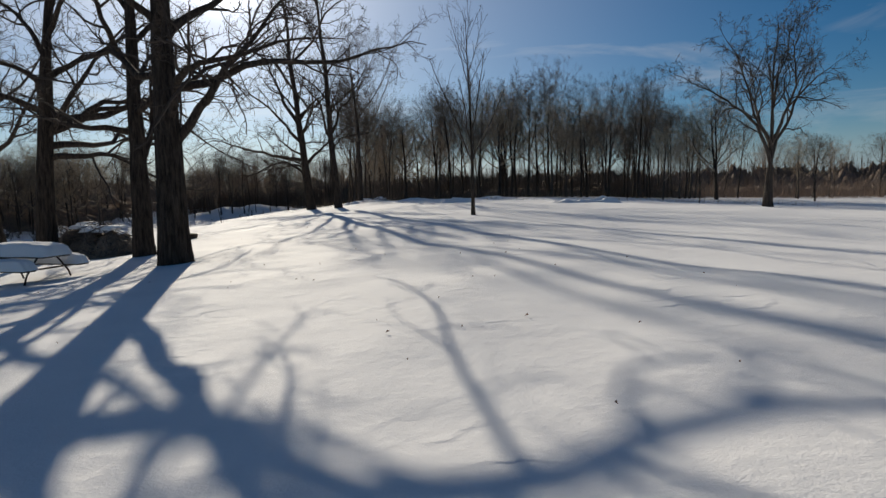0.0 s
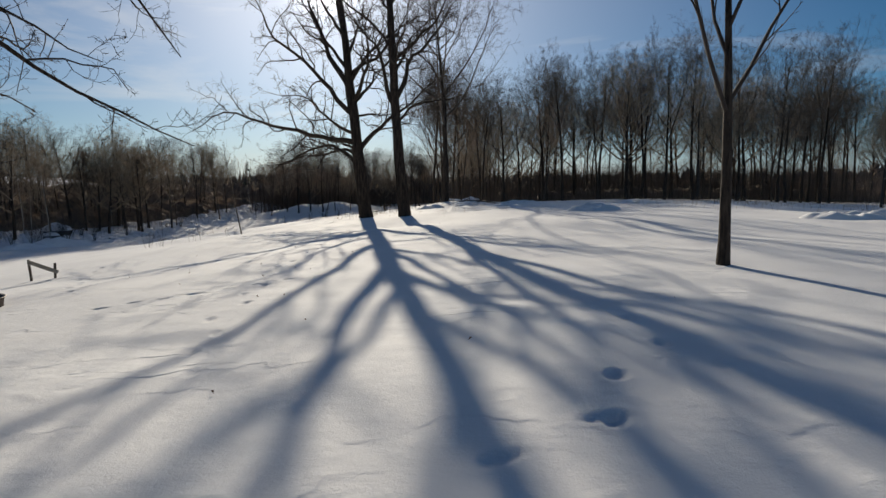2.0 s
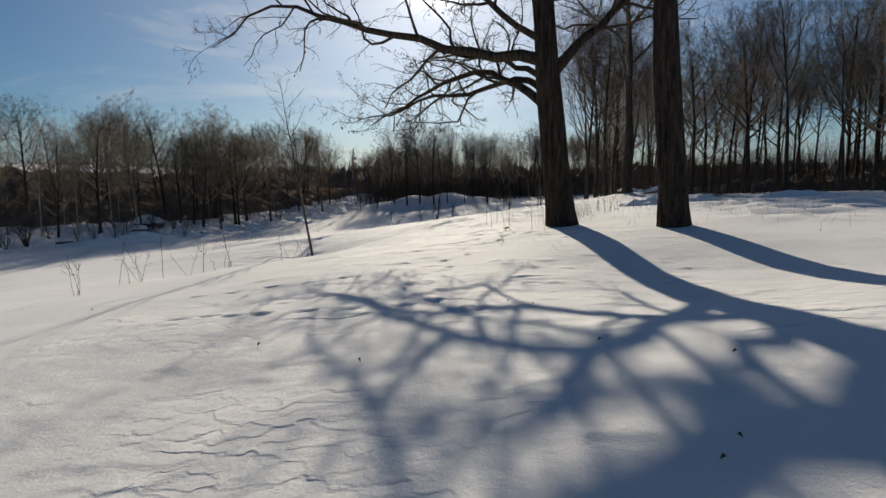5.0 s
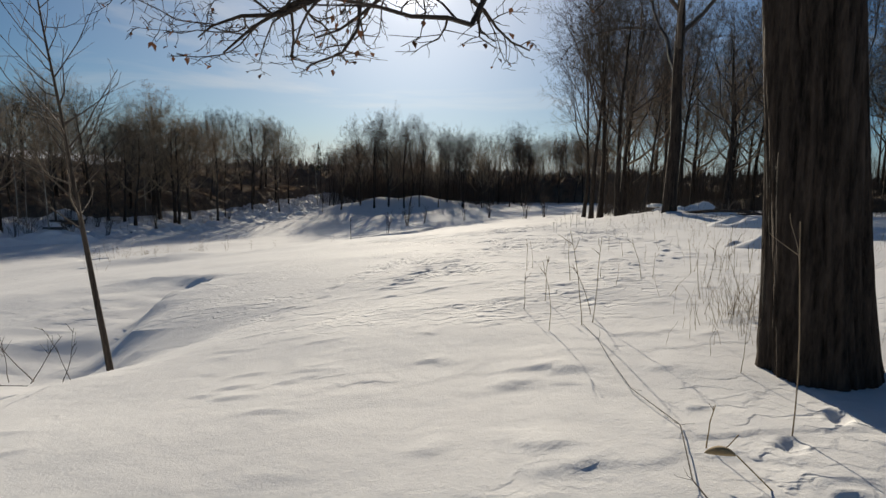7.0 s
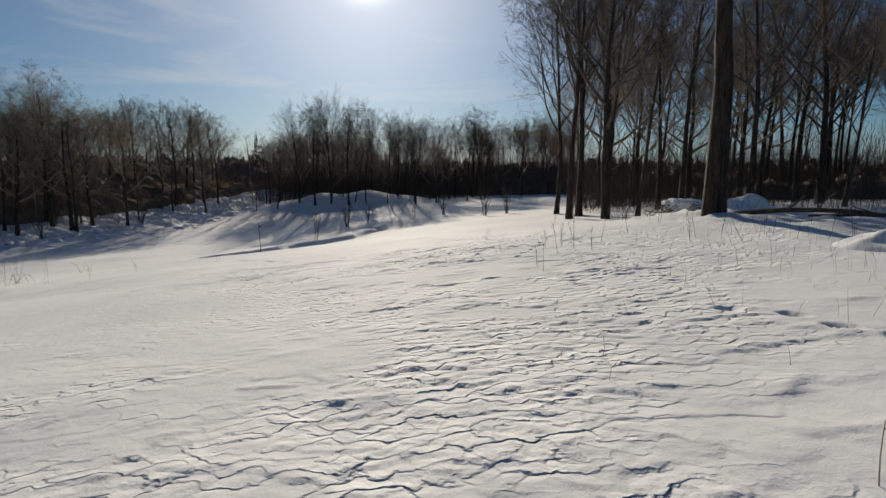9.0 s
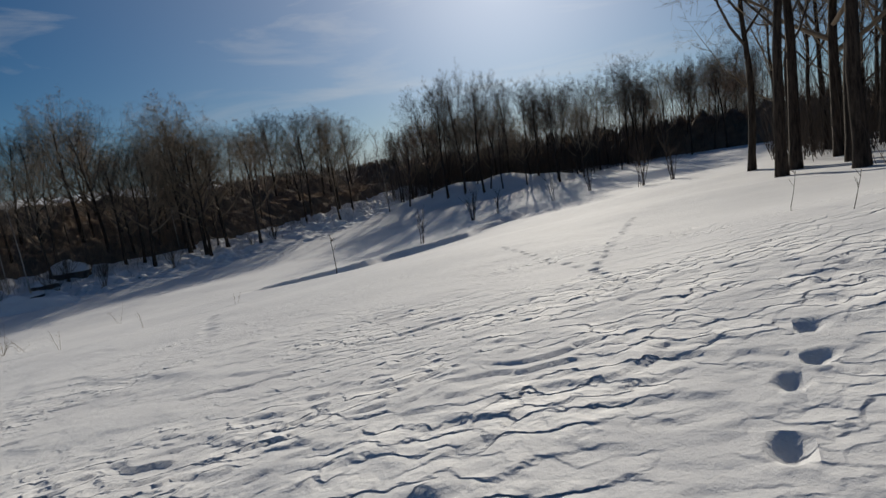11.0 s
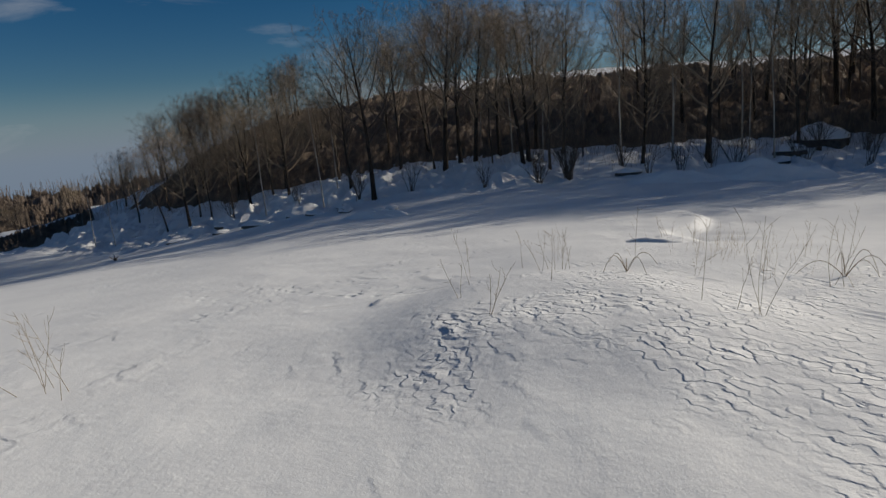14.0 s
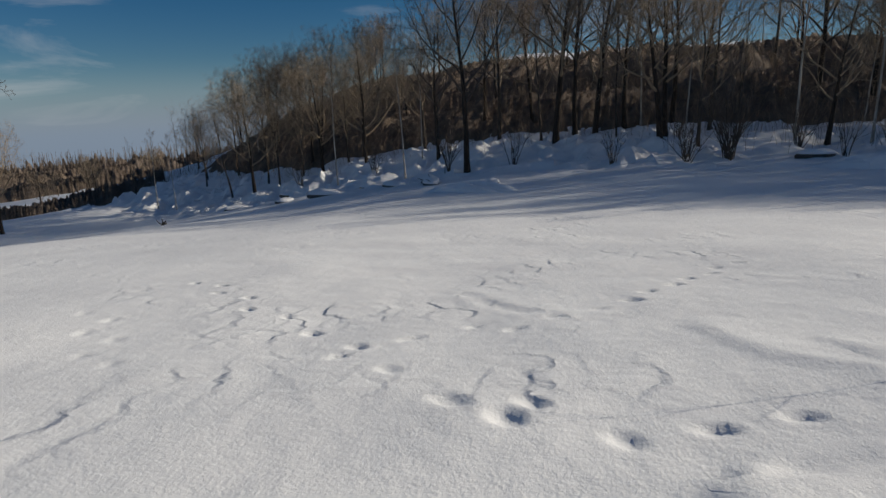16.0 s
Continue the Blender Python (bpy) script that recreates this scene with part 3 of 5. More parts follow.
def build_ground():
    def axis(lo, hi, far):
        steps, out, s = [], [], 1.3
        while sum(steps) < far:
            steps.append(s)
            s *= 1.28
        c = np.cumsum(steps)
        return np.concatenate([(lo - c)[::-1], np.arange(lo, hi + 0.5, 1.0), hi + c])

    xs, ys = axis(-130, 60, 2200), axis(-12, 190, 2200)
    gx, gy = np.meshgrid(xs, ys, indexing="ij")
    gz = land(gx, gy)
    nx, ny = len(xs), len(ys)
    idx = np.arange(nx * ny).reshape(nx, ny)
    d = trail_distance(gx, gy)
    REACH = 5.0
    cell_near = np.minimum(np.minimum(d[:-1, :-1], d[1:, :-1]), np.minimum(d[:-1, 1:], d[1:, 1:])) < REACH
    rough = rough_snow(gx, gy)
    cell_mid = (np.maximum(np.maximum(rough[:-1, :-1], rough[1:, :-1]), np.maximum(rough[:-1, 1:], rough[1:, 1:])) > 0) & ~cell_near
    cell_mid &= (np.diff(xs) < 1.01)[:, None] & (np.diff(ys) < 1.01)[None]
    quads = np.stack([idx[:-1, :-1], idx[1:, :-1], idx[1:, 1:], idx[:-1, 1:]], -1)[~cell_near & ~cell_mid]
    V = [np.stack([gx, gy, gz], -1).reshape(-1, 3)]
    Q = [quads.reshape(-1, 4)]
    # close to the trail every square metre is divided further, most where the crust is broken
    start = nx * ny
    mid_x, mid_y = (gx[:-1, :-1] + gx[1:, 1:]) / 2, (gy[:-1, :-1] + gy[1:, 1:]) / 2
    mid_d = trail_distance(mid_x, mid_y)
    broken = (crust_amount(mid_x, mid_y) > 0.22) & (mid_d < 4.4)
    printed = np.zeros(cell_near.shape, bool)
    for dx, dy, *_ in DENTS + SHORT_LIPS:
        printed[np.searchsorted(xs, dx) - 1, np.searchsorted(ys, dy) - 1] = True
    for some, K in ((cell_near & ~broken & ~printed, 10), (cell_near & printed & ~broken, 20), (cell_near & broken & (mid_d >= 2.6), 20), (cell_near & broken & (mid_d < 2.6), 30)):
        ci, cj = np.nonzero(some)
        s = np.linspace(0, 1, K + 1)
        sx, sy = np.meshgrid(s, s, indexing="ij")
        X = xs[ci][:, None, None] + sx[None]
        Y = ys[cj][:, None, None] + sy[None]
        flat = ((gz[ci, cj][:, None, None] * (1 - sx) + gz[ci + 1, cj][:, None, None] * sx) * (1 - sy)
                + (gz[ci, cj + 1][:, None, None] * (1 - sx) + gz[ci + 1, cj + 1][:, None, None] * sx) * sy)
        fade = np.clip((REACH - trail_distance(X, Y)) / 1.5, 0, 1)
        Z = flat + fade * (land(X, Y) - flat + snow_detail(X, Y))
        step = K // 10
        if step > 1:
            # the rims follow the coarser squares beside them
            k = np.arange(K + 1)
            lo = np.minimum(k // step * step, K - step)
            f = (k - lo) / step
            for e in (0, K):
                Z[:, e, :] = Z[:, e, :][:, lo] * (1 - f) + Z[:, e, :][:, lo + step] * f
                Z[:, :, e] = Z[:, :, e][:, lo] * (1 - f) + Z[:, :, e][:, lo + step] * f
        n1 = (K + 1) ** 2
        cell = np.arange(n1).reshape(K + 1, K + 1)
        q = np.stack([cell[:-1, :-1], cell[1:, :-1], cell[1:, 1:], cell[:-1, 1:]], -1).reshape(-1, 4)
        V.append(np.stack([X, Y, Z], -1).reshape(-1, 3))
        Q.append((q[None] + (start + np.arange(len(ci)) * n1)[:, None, None]).reshape(-1, 4))
        start += len(ci) * n1
    # the broken snow along the bank, the brook's edge and the knoll: four to the metre
    K = 4
    s = np.linspace(0, 1, K + 1)
    sx, sy = np.meshgrid(s, s, indexing="ij")
    ci, cj = np.nonzero(cell_mid)
    X, Y = xs[ci][:, None, None] + sx[None], ys[cj][:, None, None] + sy[None]
    flat = ((gz[ci, cj][:, None, None] * (1 - sx) + gz[ci + 1, cj][:, None, None] * sx) * (1 - sy)
            + (gz[ci, cj + 1][:, None, None] * (1 - sx) + gz[ci + 1, cj + 1][:, None, None] * sx) * sy)
    fade = np.clip(rough_snow(X, Y), 0, 1) * np.clip((trail_distance(X, Y) - REACH - 1.5) / 1.5, 0, 1)
    lumps = np.abs(value_noise(X * 0.55, Y * 0.55, 31)) + 0.55 * np.abs(value_noise(X * 1.2, Y * 1.2, 32)) + 0.2 * value_noise(X * 2.2, Y * 2.2, 33)
    Z = flat + fade * (land(X, Y) - flat + lump_height(X, Y) * (0.55 - lumps))
    n1 = (K + 1) ** 2
    cell = np.arange(n1).reshape(K + 1, K + 1)
    q = np.stack([cell[:-1, :-1], cell[1:, :-1], cell[1:, 1:], cell[:-1, 1:]], -1).reshape(-1, 4)
    V.append(np.stack([X, Y, Z], -1).reshape(-1, 3))
    Q.append((q[None] + (start + np.arange(len(ci)) * n1)[:, None, None]).reshape(-1, 4))
    V = np.concatenate(V)
    me = mesh_arrays("ground", V, np.concatenate(Q), SNOW, True)
    crust = me.attributes.new("crust", "FLOAT", "POINT")
    crust.data.foreach_set("value", crust_amount(V[:, 0], V[:, 1]).astype(np.float32))
    return tagged(new("ground", me), "snow-covered rolling ground with wind ripples and footprints", "snow ground", kind="structure")


build_ground()


# ---- trees ----
def unit(v):
    return v / (np.linalg.norm(v) + 1e-9)


def wander_path(rng, p, d, length, r0, r1, seg, wander, lift):
    pts, q, d = [np.array(p, float)], np.array(p, float), unit(np.array(d, float))
    wander, lift = wander * math.sqrt(6.0 / max(seg, 2)), lift * 6.0 / max(seg, 2)
    for _ in range(seg):
        d = unit(d + rng.normal(0, wander, 3) + np.array([0, 0, lift]))
        q = q + d * length / seg
        pts.append(q)
    s = np.linspace(0, 1, seg + 1)
    return np.array(pts), r0 + (r1 - r0) * s**0.85


def side_way(rng, along, angle, az):
    """A direction that leaves `along` by `angle` degrees, turned round it by az."""
    ref = np.array([0, 0, 1.0]) if abs(along[2]) < 0.9 else np.array([1.0, 0, 0])
    u = unit(np.cross(along, ref))
    w = np.cross(along, u)
    a = radians(angle)
    return unit(along * math.cos(a) + (u * math.cos(az) + w * math.sin(az)) * math.sin(a))


def sprout(levels, rng, path, lev, spec, first=0.25):
    """Children of one branch, and theirs."""
    if lev > spec["top"]:
        return
    pts, rad = path
    seglen = np.linalg.norm(np.diff(pts, axis=0), axis=1)
    length = seglen.sum()
    n = max(1, int(round(spec["n"][lev] * rng.uniform(0.8, 1.2))))
    az = rng.uniform(0, 6.28)
    for k in range(n):
        t = first + (0.98 - first) * (k + rng.uniform(0.1, 0.9)) / n
        f = t * (len(pts) - 1)
        i = min(int(f), len(pts) - 2)
        p = pts[i] + (pts[i + 1] - pts[i]) * (f - i)
        r = rad[i] + (rad[i + 1] - rad[i]) * (f - i)
        az += 2.4 + rng.uniform(-0.6, 0.6)
        way = side_way(rng, unit(pts[i + 1] - pts[i]), spec["angle"][lev] * rng.uniform(0.65, 1.3), az)
        ll = length * spec["ratio"][lev] * rng.uniform(0.6, 1.25) * (1.15 - 0.65 * t)
        rr = max(min(r * 0.62, spec["rmax"][lev]), spec["rmin"])
        child = wander_path(rng, p, way, ll, rr, max(rr * 0.3, spec["rmin"] * 0.7), spec["seg"][lev], spec["wander"][lev], spec["lift"][lev])
        levels[lev].append(child)
        sprout(levels, rng, child, lev + 1, spec, 0.15)


def arc_limb(rng, p, az, length, rises, rr, seg=14, crook=0.21):
    """A crooked limb whose rise (degrees) goes through three values from fork to tip."""
    pts, q, drift, bend = [np.array(p, float)], np.array(p, float), 0.0, 0.0
    for k in range(seg):
        f = k / (seg - 1)
        drift, bend = 0.75 * drift + rng.normal(0, crook), 0.6 * bend + rng.normal(0, crook * 0.9)
        a, e = radians(az) + drift, radians(float(np.interp(f, [0, 0.5, 1], rises))) + bend
        q = q + np.array([math.cos(a) * math.cos(e), math.sin(a) * math.cos(e), math.sin(e)]) * length / seg
        pts.append(q)
    return np.array(pts), rr * (1 - 0.93 * np.linspace(0, 1, seg + 1) ** 0.8)


def trunk_point(trunk, hz):
    pts, rad = trunk
    i = max(0, min(int(np.searchsorted(pts[:, 2], hz)) - 1, len(pts) - 2))
    f = (hz - pts[i, 2]) / (pts[i + 1, 2] - pts[i, 2] + 1e-9)
    return pts[i] + (pts[i + 1] - pts[i]) * f, rad[i] + (rad[i + 1] - rad[i]) * f


def crown_tree(seed, height, width, radius, spec, clear=0.3, limbs=10, lean=(0, 0), steep=0.0):
    """A tree whose trunk breaks up into rising limbs that fill a rounded crown."""
    rng = np.random.default_rng(seed)
    levels = [[] for _ in range(6)]
    trunk = wander_path(rng, (0, 0, -0.25), (lean[0], lean[1], 1), height * 0.86, radius, radius * 0.16, 14, 0.045, 0.03)
    levels[0].append(trunk)
    az = rng.uniform(0, 360)
    for k in range(limbs):
        s = (k + rng.uniform(0.0, 0.7)) / limbs
        p, r = trunk_point(trunk, height * (clear + (0.80 - clear) * s))
        az += 137.5 + rng.uniform(-25, 25)
        # aim at the rounded outline of the crown
        up = radians(5 + steep + (78 - steep) * s ** 0.8)
        reach = width / 2 * math.cos(up) * rng.uniform(0.75, 1.1)
        top = height * (clear + 0.16 + (0.84 - clear) * math.sin(up)) * rng.uniform(0.93, 1.03)
        rise = max(math.degrees(math.atan2(top - p[2], reach + 0.01)), 8 + steep)
        length = math.hypot(reach, max(top - p[2], 0.8)) * 1.06
        limb = arc_limb(rng, p, az, length, (rise * 0.75, rise * 1.1, min(rise * 1.15, 82)), min(r * 0.62, radius * 0.5), 8, 0.13)
        levels[1].append(limb)
        sprout(levels, rng, limb, 2, spec, 0.22)
    sprout(levels, rng, (trunk[0][-5:], trunk[1][-5:]), 2, spec, 0.2)
    return levels


def tree_levels(seed, height, radius, spec, limbs=None, lean=(0, 0), first=0.3, straight=0.03):
    rng = np.random.default_rng(seed)
    levels = [[] for _ in range(6)]
    trunk = wander_path(rng, (0, 0, -0.25), (lean[0], lean[1], 1), height, radius, radius * 0.12, 14, straight, 0.02)
    levels[0].append(trunk)
    if limbs is None:
        sprout(levels, rng, trunk, 1, spec, first)
    else:
        for hz, az, length, rises, rr in limbs:
            p, _ = trunk_point(trunk, hz)
            limb = arc_limb(rng, p, az, length, rises, rr)
            levels[1].append(limb)
            sprout(levels, rng, limb, 2, spec, 0.22)
    return levels


def flared(me_v, radius, height=0.9, amount=0.30):
    """Widens a trunk towards the ground with uneven root spurs."""
    z = me_v[:, 2]
    a = np.arctan2(me_v[:, 1], me_v[:, 0])
    k = 1 + amount * np.exp(-np.clip(z + 0.25, 0, 9) / (0.38 * height)) * (0.75 + 0.35 * np.sin(3 * a + 0.6) + 0.2 * np.sin(5 * a))
    k = k * (1 + 0.035 * np.sin(7 * a + z * 1.3) + 0.025 * np.sin(11 * a - z * 0.7))
    out = me_v.copy()
    out[:, :2] *= k[:, None]
    return out


OAK = dict(top=4, n=[0, 15, 11, 7, 5], angle=[0, 62, 50, 48, 46], ratio=[0, 0.55, 0.36, 0.42, 0.5], seg=[14, 9, 7, 4, 2],
           wander=[0.03, 0.13, 0.27, 0.30, 0.30], lift=[0, 0.03, 0.04, 0.03, 0.0], rmax=[1, 0.16, 0.055, 0.02, 0.009], rmin=0.006)
OAK_DENSE = dict(OAK, rmax=[1, 0.16, 0.05, 0.016, 0.006], rmin=0.0045, n=[0, 15, 14, 8, 5], lift=[0, 0.03, 0.02, 0.0, -0.04])
# upswept and spreading woodland crowns, and slim poles
WOOD_A = dict(top=4, n=[0, 0, 9, 6, 4], angle=[0, 0, 38, 40, 42], ratio=[0, 0, 0.44, 0.55, 0.7], seg=[14, 8, 4, 2, 1],
              wander=[0, 0, 0.16, 0.2, 0.2], lift=[0, 0, 0.07, 0.05, 0.02], rmax=[1, 0.1, 0.045, 0.018, 0.008], rmin=0.007)
WOOD_B = dict(WOOD_A, rmax=[1, 0.12, 0.045, 0.017, 0.008], rmin=0.007, angle=[0, 0, 46, 46, 44], ratio=[0, 0, 0.46, 0.55, 0.7], wander=[0, 0, 0.22, 0.25, 0.25], lift=[0, 0, 0.04, 0.03, 0.0])
SLIM = dict(top=3, n=[0, 14, 5, 3], angle=[0, 32, 34, 34], ratio=[0, 0.24, 0.4, 0.45], seg=[9, 5, 2, 1],
            wander=[0.03, 0.09, 0.12, 0.16], lift=[0, 0.07, 0.06, 0.03], rmax=[1, 0.10, 0.045, 0.022], rmin=0.013)


def rugged_trunk(path, radius, furrows):
    """A trunk with root flare and deep furrows in its bark."""
    pts, rad = path
    f = np.linspace(0, 1, 110) ** 1.4 * (len(pts) - 1)
    k = np.arange(len(pts))
    P = np.stack([np.interp(f, k, pts[:, c]) for c in range(3)], -1)
    R = np.interp(f, k, rad)
    sides = 120
    v, q = tube_arrays([(P, R)], sides)
    v = flared(v, radius)
    a = np.tile(np.arange(sides) * 2 * np.pi / sides, len(P))
    z = np.repeat(P[:, 2], sides)
    r = np.repeat(R, sides)
    ph = furrows * a + 2.4 * value_noise(2.2 * np.cos(a) + 0.9 * z, 2.2 * np.sin(a) - 0.7 * z, 3) + 1.2 * value_noise(5 * np.cos(a) + 2.3 * z, 5 * np.sin(a), 4)
    groove = (1 - np.abs(np.sin(ph))) ** 2.2
    centre = np.repeat(P, sides, axis=0)
    out = v - centre
    ln = np.linalg.norm(out, axis=1, keepdims=True) + 1e-9
    return v - out / ln * (0.11 * r * groove)[:, None], q


def tree_thing(name, levels, radius, bark, twig, label, group="", separate_limbs=False, trunk_sides=9, flare=True):
    root = new(name)
    root.empty_display_size = 0.3
    if separate_limbs:
        v, q = rugged_trunk(levels[0][0], radius, 19)
    else:
        v, q = tube_arrays(levels[0], trunk_sides)
        if flare:
            v = flared(v, radius)
    part("trunk", mesh_arrays("trunk", v, q, bark, True), root)
    crown = list(levels[2:])
    if separate_limbs:
        for limb in levels[1]:
            lv, lq = tube_arrays([limb], 8)
            part("limb", mesh_arrays("limb", lv, lq, bark, True), root)
    else:
        crown = list(levels[1:])
    V, Q, base = [], [], 0
    for k, some in enumerate(crown):
        if some:
            v, q = tube_arrays(some, 5 if (k == 0) else 3)
            V.append(v)
            Q.append(q + base)
            base += len(v)
    part("crown", mesh_arrays("crown", np.concatenate(V), np.concatenate(Q), twig, True), root, "bare twigs")
    return tagged(root, label, "tree", group)


def stand(ob, x, y, turn=0.0, size=1.0, sink=0.0):
    ob.matrix_basis = pose(x, y, ground_z(x, y) - sink, 0, 0, turn) @ Matrix.Diagonal((size, size, size, 1))
    return ob

# single trees on the plateau; limbs: height, bearing, length, rise at fork, middle and tip, radius
oak = tree_thing("oak_tree", tree_levels(11, 17, 0.46, OAK, limbs=[
    (3.2, 5, 7.0, (68, 52, 30), 0.17), (3.9, -30, 7.5, (42, 14, -12), 0.15), (4.9, 15, 8.5, (20, 8, 6), 0.15), (5.3, 150, 7.0, (25, 20, 10), 0.13), (5.6, -75, 8.5, (30, 14, 0), 0.15),
    (6.2, 35, 8.0, (58, 30, 8), 0.15), (6.6, 215, 7.0, (35, 28, 12), 0.13), (7.2, -20, 8.0, (50, 26, -8), 0.14), (7.8, 100, 7.0, (45, 38, 25), 0.12), (8.4, -110, 7.0, (48, 34, 20), 0.12),
    (9.2, 5, 6.5, (52, 38, 15), 0.11), (10.2, 180, 6.0, (52, 48, 40), 0.11), (11.2, 280, 5.5, (55, 48, 40), 0.10), (12.2, 60, 5.0, (58, 52, 50), 0.09)]), 0.46,
    BARK_OAK, TWIG_OAK, "large bare oak with dark furrowed bark on the snow", "plateau oaks", True, 20)
stand(oak, -7.75, 16.9)
twin = tree_thing("oak_tree", tree_levels(12, 15, 0.36, OAK, limbs=[
    (2.6, 75, 5.0, (70, 66, 60), 0.16), (4.2, 190, 6.5, (25, 22, 10), 0.12), (4.8, -15, 7.0, (40, 20, 0), 0.12), (5.5, 100, 6.0, (38, 34, 25), 0.12), (6.3, -100, 7.0, (38, 30, 10), 0.12),
    (7.2, 30, 6.0, (45, 36, 20), 0.11), (8.2, 210, 5.5, (48, 44, 35), 0.10), (9.2, -60, 5.0, (50, 44, 35), 0.09), (10.4, 120, 4.5, (52, 50, 45), 0.08)], lean=(-0.03, 0.02)), 0.36,
    BARK_OAK, TWIG_OAK, "bare oak with a forked trunk beside the larger oak", "plateau oaks", True, 18)
stand(twin, -10.3, 20.2)
third = tree_thing("oak_tree", tree_levels(13, 16, 0.42, OAK, limbs=[
    (5.2, 71, 13.5, (18, -3, -24), 0.20), (4.7, 78, 12.5, (10, -1, -14), 0.16), (5.3, 56, 10.0, (14, -2, -14), 0.14), (5.6, 65, 11.5, (12, -3, -12), 0.14), (5.7, 122, 9.0, (22, 18, 5), 0.15), (4.2, 8, 8.0, (14, 14, 4), 0.14), (5.0, -10, 7.5, (48, 44, 30), 0.15), (6.0, 200, 8.0, (25, 22, 10), 0.14), (6.6, 285, 8.0, (32, 28, 15), 0.14),
    (7.3, 50, 8.0, (38, 32, 20), 0.13), (8.1, 160, 7.0, (42, 38, 30), 0.12), (9.0, 330, 7.0, (46, 40, 30), 0.12), (10.0, 90, 6.0, (48, 45, 40), 0.10), (11.0, 220, 5.0, (52, 48, 45), 0.10)], lean=(0.02, 0)), 0.42, BARK_OAK, TWIG_OAK, "tall bare oak behind the snowy table", "plateau oaks", True, 18)
stand(third, -16.2, 24.0)
fourth = tree_thing("oak_tree", crown_tree(14, 14, 11, 0.34, dict(OAK, rmin=0.008), 0.28, 12, (-0.10, 0)), 0.34, BARK_OAK, TWIG_OAK, "bare oak leaning over the slope edge", "plateau oaks", True, 16)
stand(fourth, -19.5, 26.0)
knoll_levels = tree_levels(21, 22, 0.40, OAK_DENSE, limbs=[
    (2.95, 176, 7.0, (42, 2, -28), 0.15), (4.4, 192, 10.5, (8, 36, -18), 0.18), (3.4, 150, 7.4, (26, 2, -24), 0.12), (3.8, 163, 6.0, (32, 8, -16), 0.10), (6.0, 205, 9.5, (44, 40, 26), 0.17), (3.9, 20, 7.0, (46, 50, 46), 0.17), (5.9, 15, 4.0, (22, 4, 18), 0.08),
    (4.9, 235, 6.5, (30, 26, 0), 0.11), (6.6, 80, 6.5, (36, 36, 30), 0.13), (6.8, -60, 7.0, (38, 34, 22), 0.14), (7.4, 190, 9.0, (66, 62, 56), 0.20), (7.8, 330, 6.5, (50, 46, 35), 0.13), (8.2, 30, 7.0, (60, 56, 50), 0.13), (8.6, 215, 6.5, (50, 46, 40), 0.12),
    (9.4, 60, 6.0, (54, 50, 45), 0.11), (10.4, 250, 6.0, (56, 52, 45), 0.11), (11.6, 140, 6.0, (58, 54, 50), 0.10), (12.8, 10, 6.0, (60, 56, 55), 0.10), (14.0, 200, 5.5, (58, 56, 55), 0.10), (15.2, 310, 5.0, (60, 58, 55), 0.09), (16.4, 90, 4.5, (62, 60, 55), 0.08)], lean=(-0.125, -0.03))
for some in knoll_levels[1:]:
    for pts, _ in some:
        low = (pts[:, 2] < 2.9) & (np.hypot(pts[:, 0], pts[:, 1]) > 1.2)
        pts[low, 2] = 2.9 - 0.25 * (2.9 - pts[low, 2])
KNOLL_TWIGS = [b for b in knoll_levels[4] if b[0][-1][2] < 6.5]
knoll_oak = tree_thing("oak_tree", knoll_levels, 0.40,
    BARK_OAK, TWIG_OAK, "big bare oak with furrowed bark and low limbs on a knoll", "knoll oaks", True, 26)
stand(knoll_oak, -11.85, 53.6)
knoll_oak2 = tree_thing("oak_tree", tree_levels(22, 23, 0.34, OAK_DENSE, limbs=[
    (6.0, 205, 7.0, (42, 48, 50), 0.14), (6.3, 22, 7.5, (58, 66, 60), 0.16), (5.2, 30, 5.0, (34, 30, 20), 0.09), (6.9, -80, 5.5, (42, 38, 30), 0.11), (7.6, 80, 5.5, (46, 42, 35), 0.11), (8.4, 330, 6.0, (52, 48, 40), 0.12), (9.2, 195, 5.5, (54, 50, 45), 0.11),
    (10.4, 120, 5.0, (54, 50, 45), 0.10), (11.4, 20, 5.0, (56, 52, 50), 0.10), (12.6, 260, 5.5, (58, 54, 50), 0.09), (14.0, 150, 5.0, (60, 58, 55), 0.09), (15.4, 20, 5.0, (60, 58, 55), 0.09), (16.8, 230, 4.5, (60, 58, 55), 0.08)], lean=(-0.04, -0.015)), 0.34,
    BARK_OAK, TWIG_OAK, "straight bare oak beside the larger oak on the knoll", "knoll oaks", True, 22)
stand(knoll_oak2, -9.08, 51.7)
young = tree_thing("young_tree", tree_levels(31, 10.5, 0.115, dict(SLIM, n=[0, 13, 8, 4], angle=[0, 24, 28, 30], ratio=[0, 0.5, 0.36, 0.45], rmax=[1, 0.05, 0.02, 0.01], rmin=0.006), first=0.24, straight=0.012), 0.115,
    BARK_OAK, TWIG_OAK, "slender young tree with upswept bare branches on open snow", trunk_sides=10)
stand(young, 1.65, 31.3)
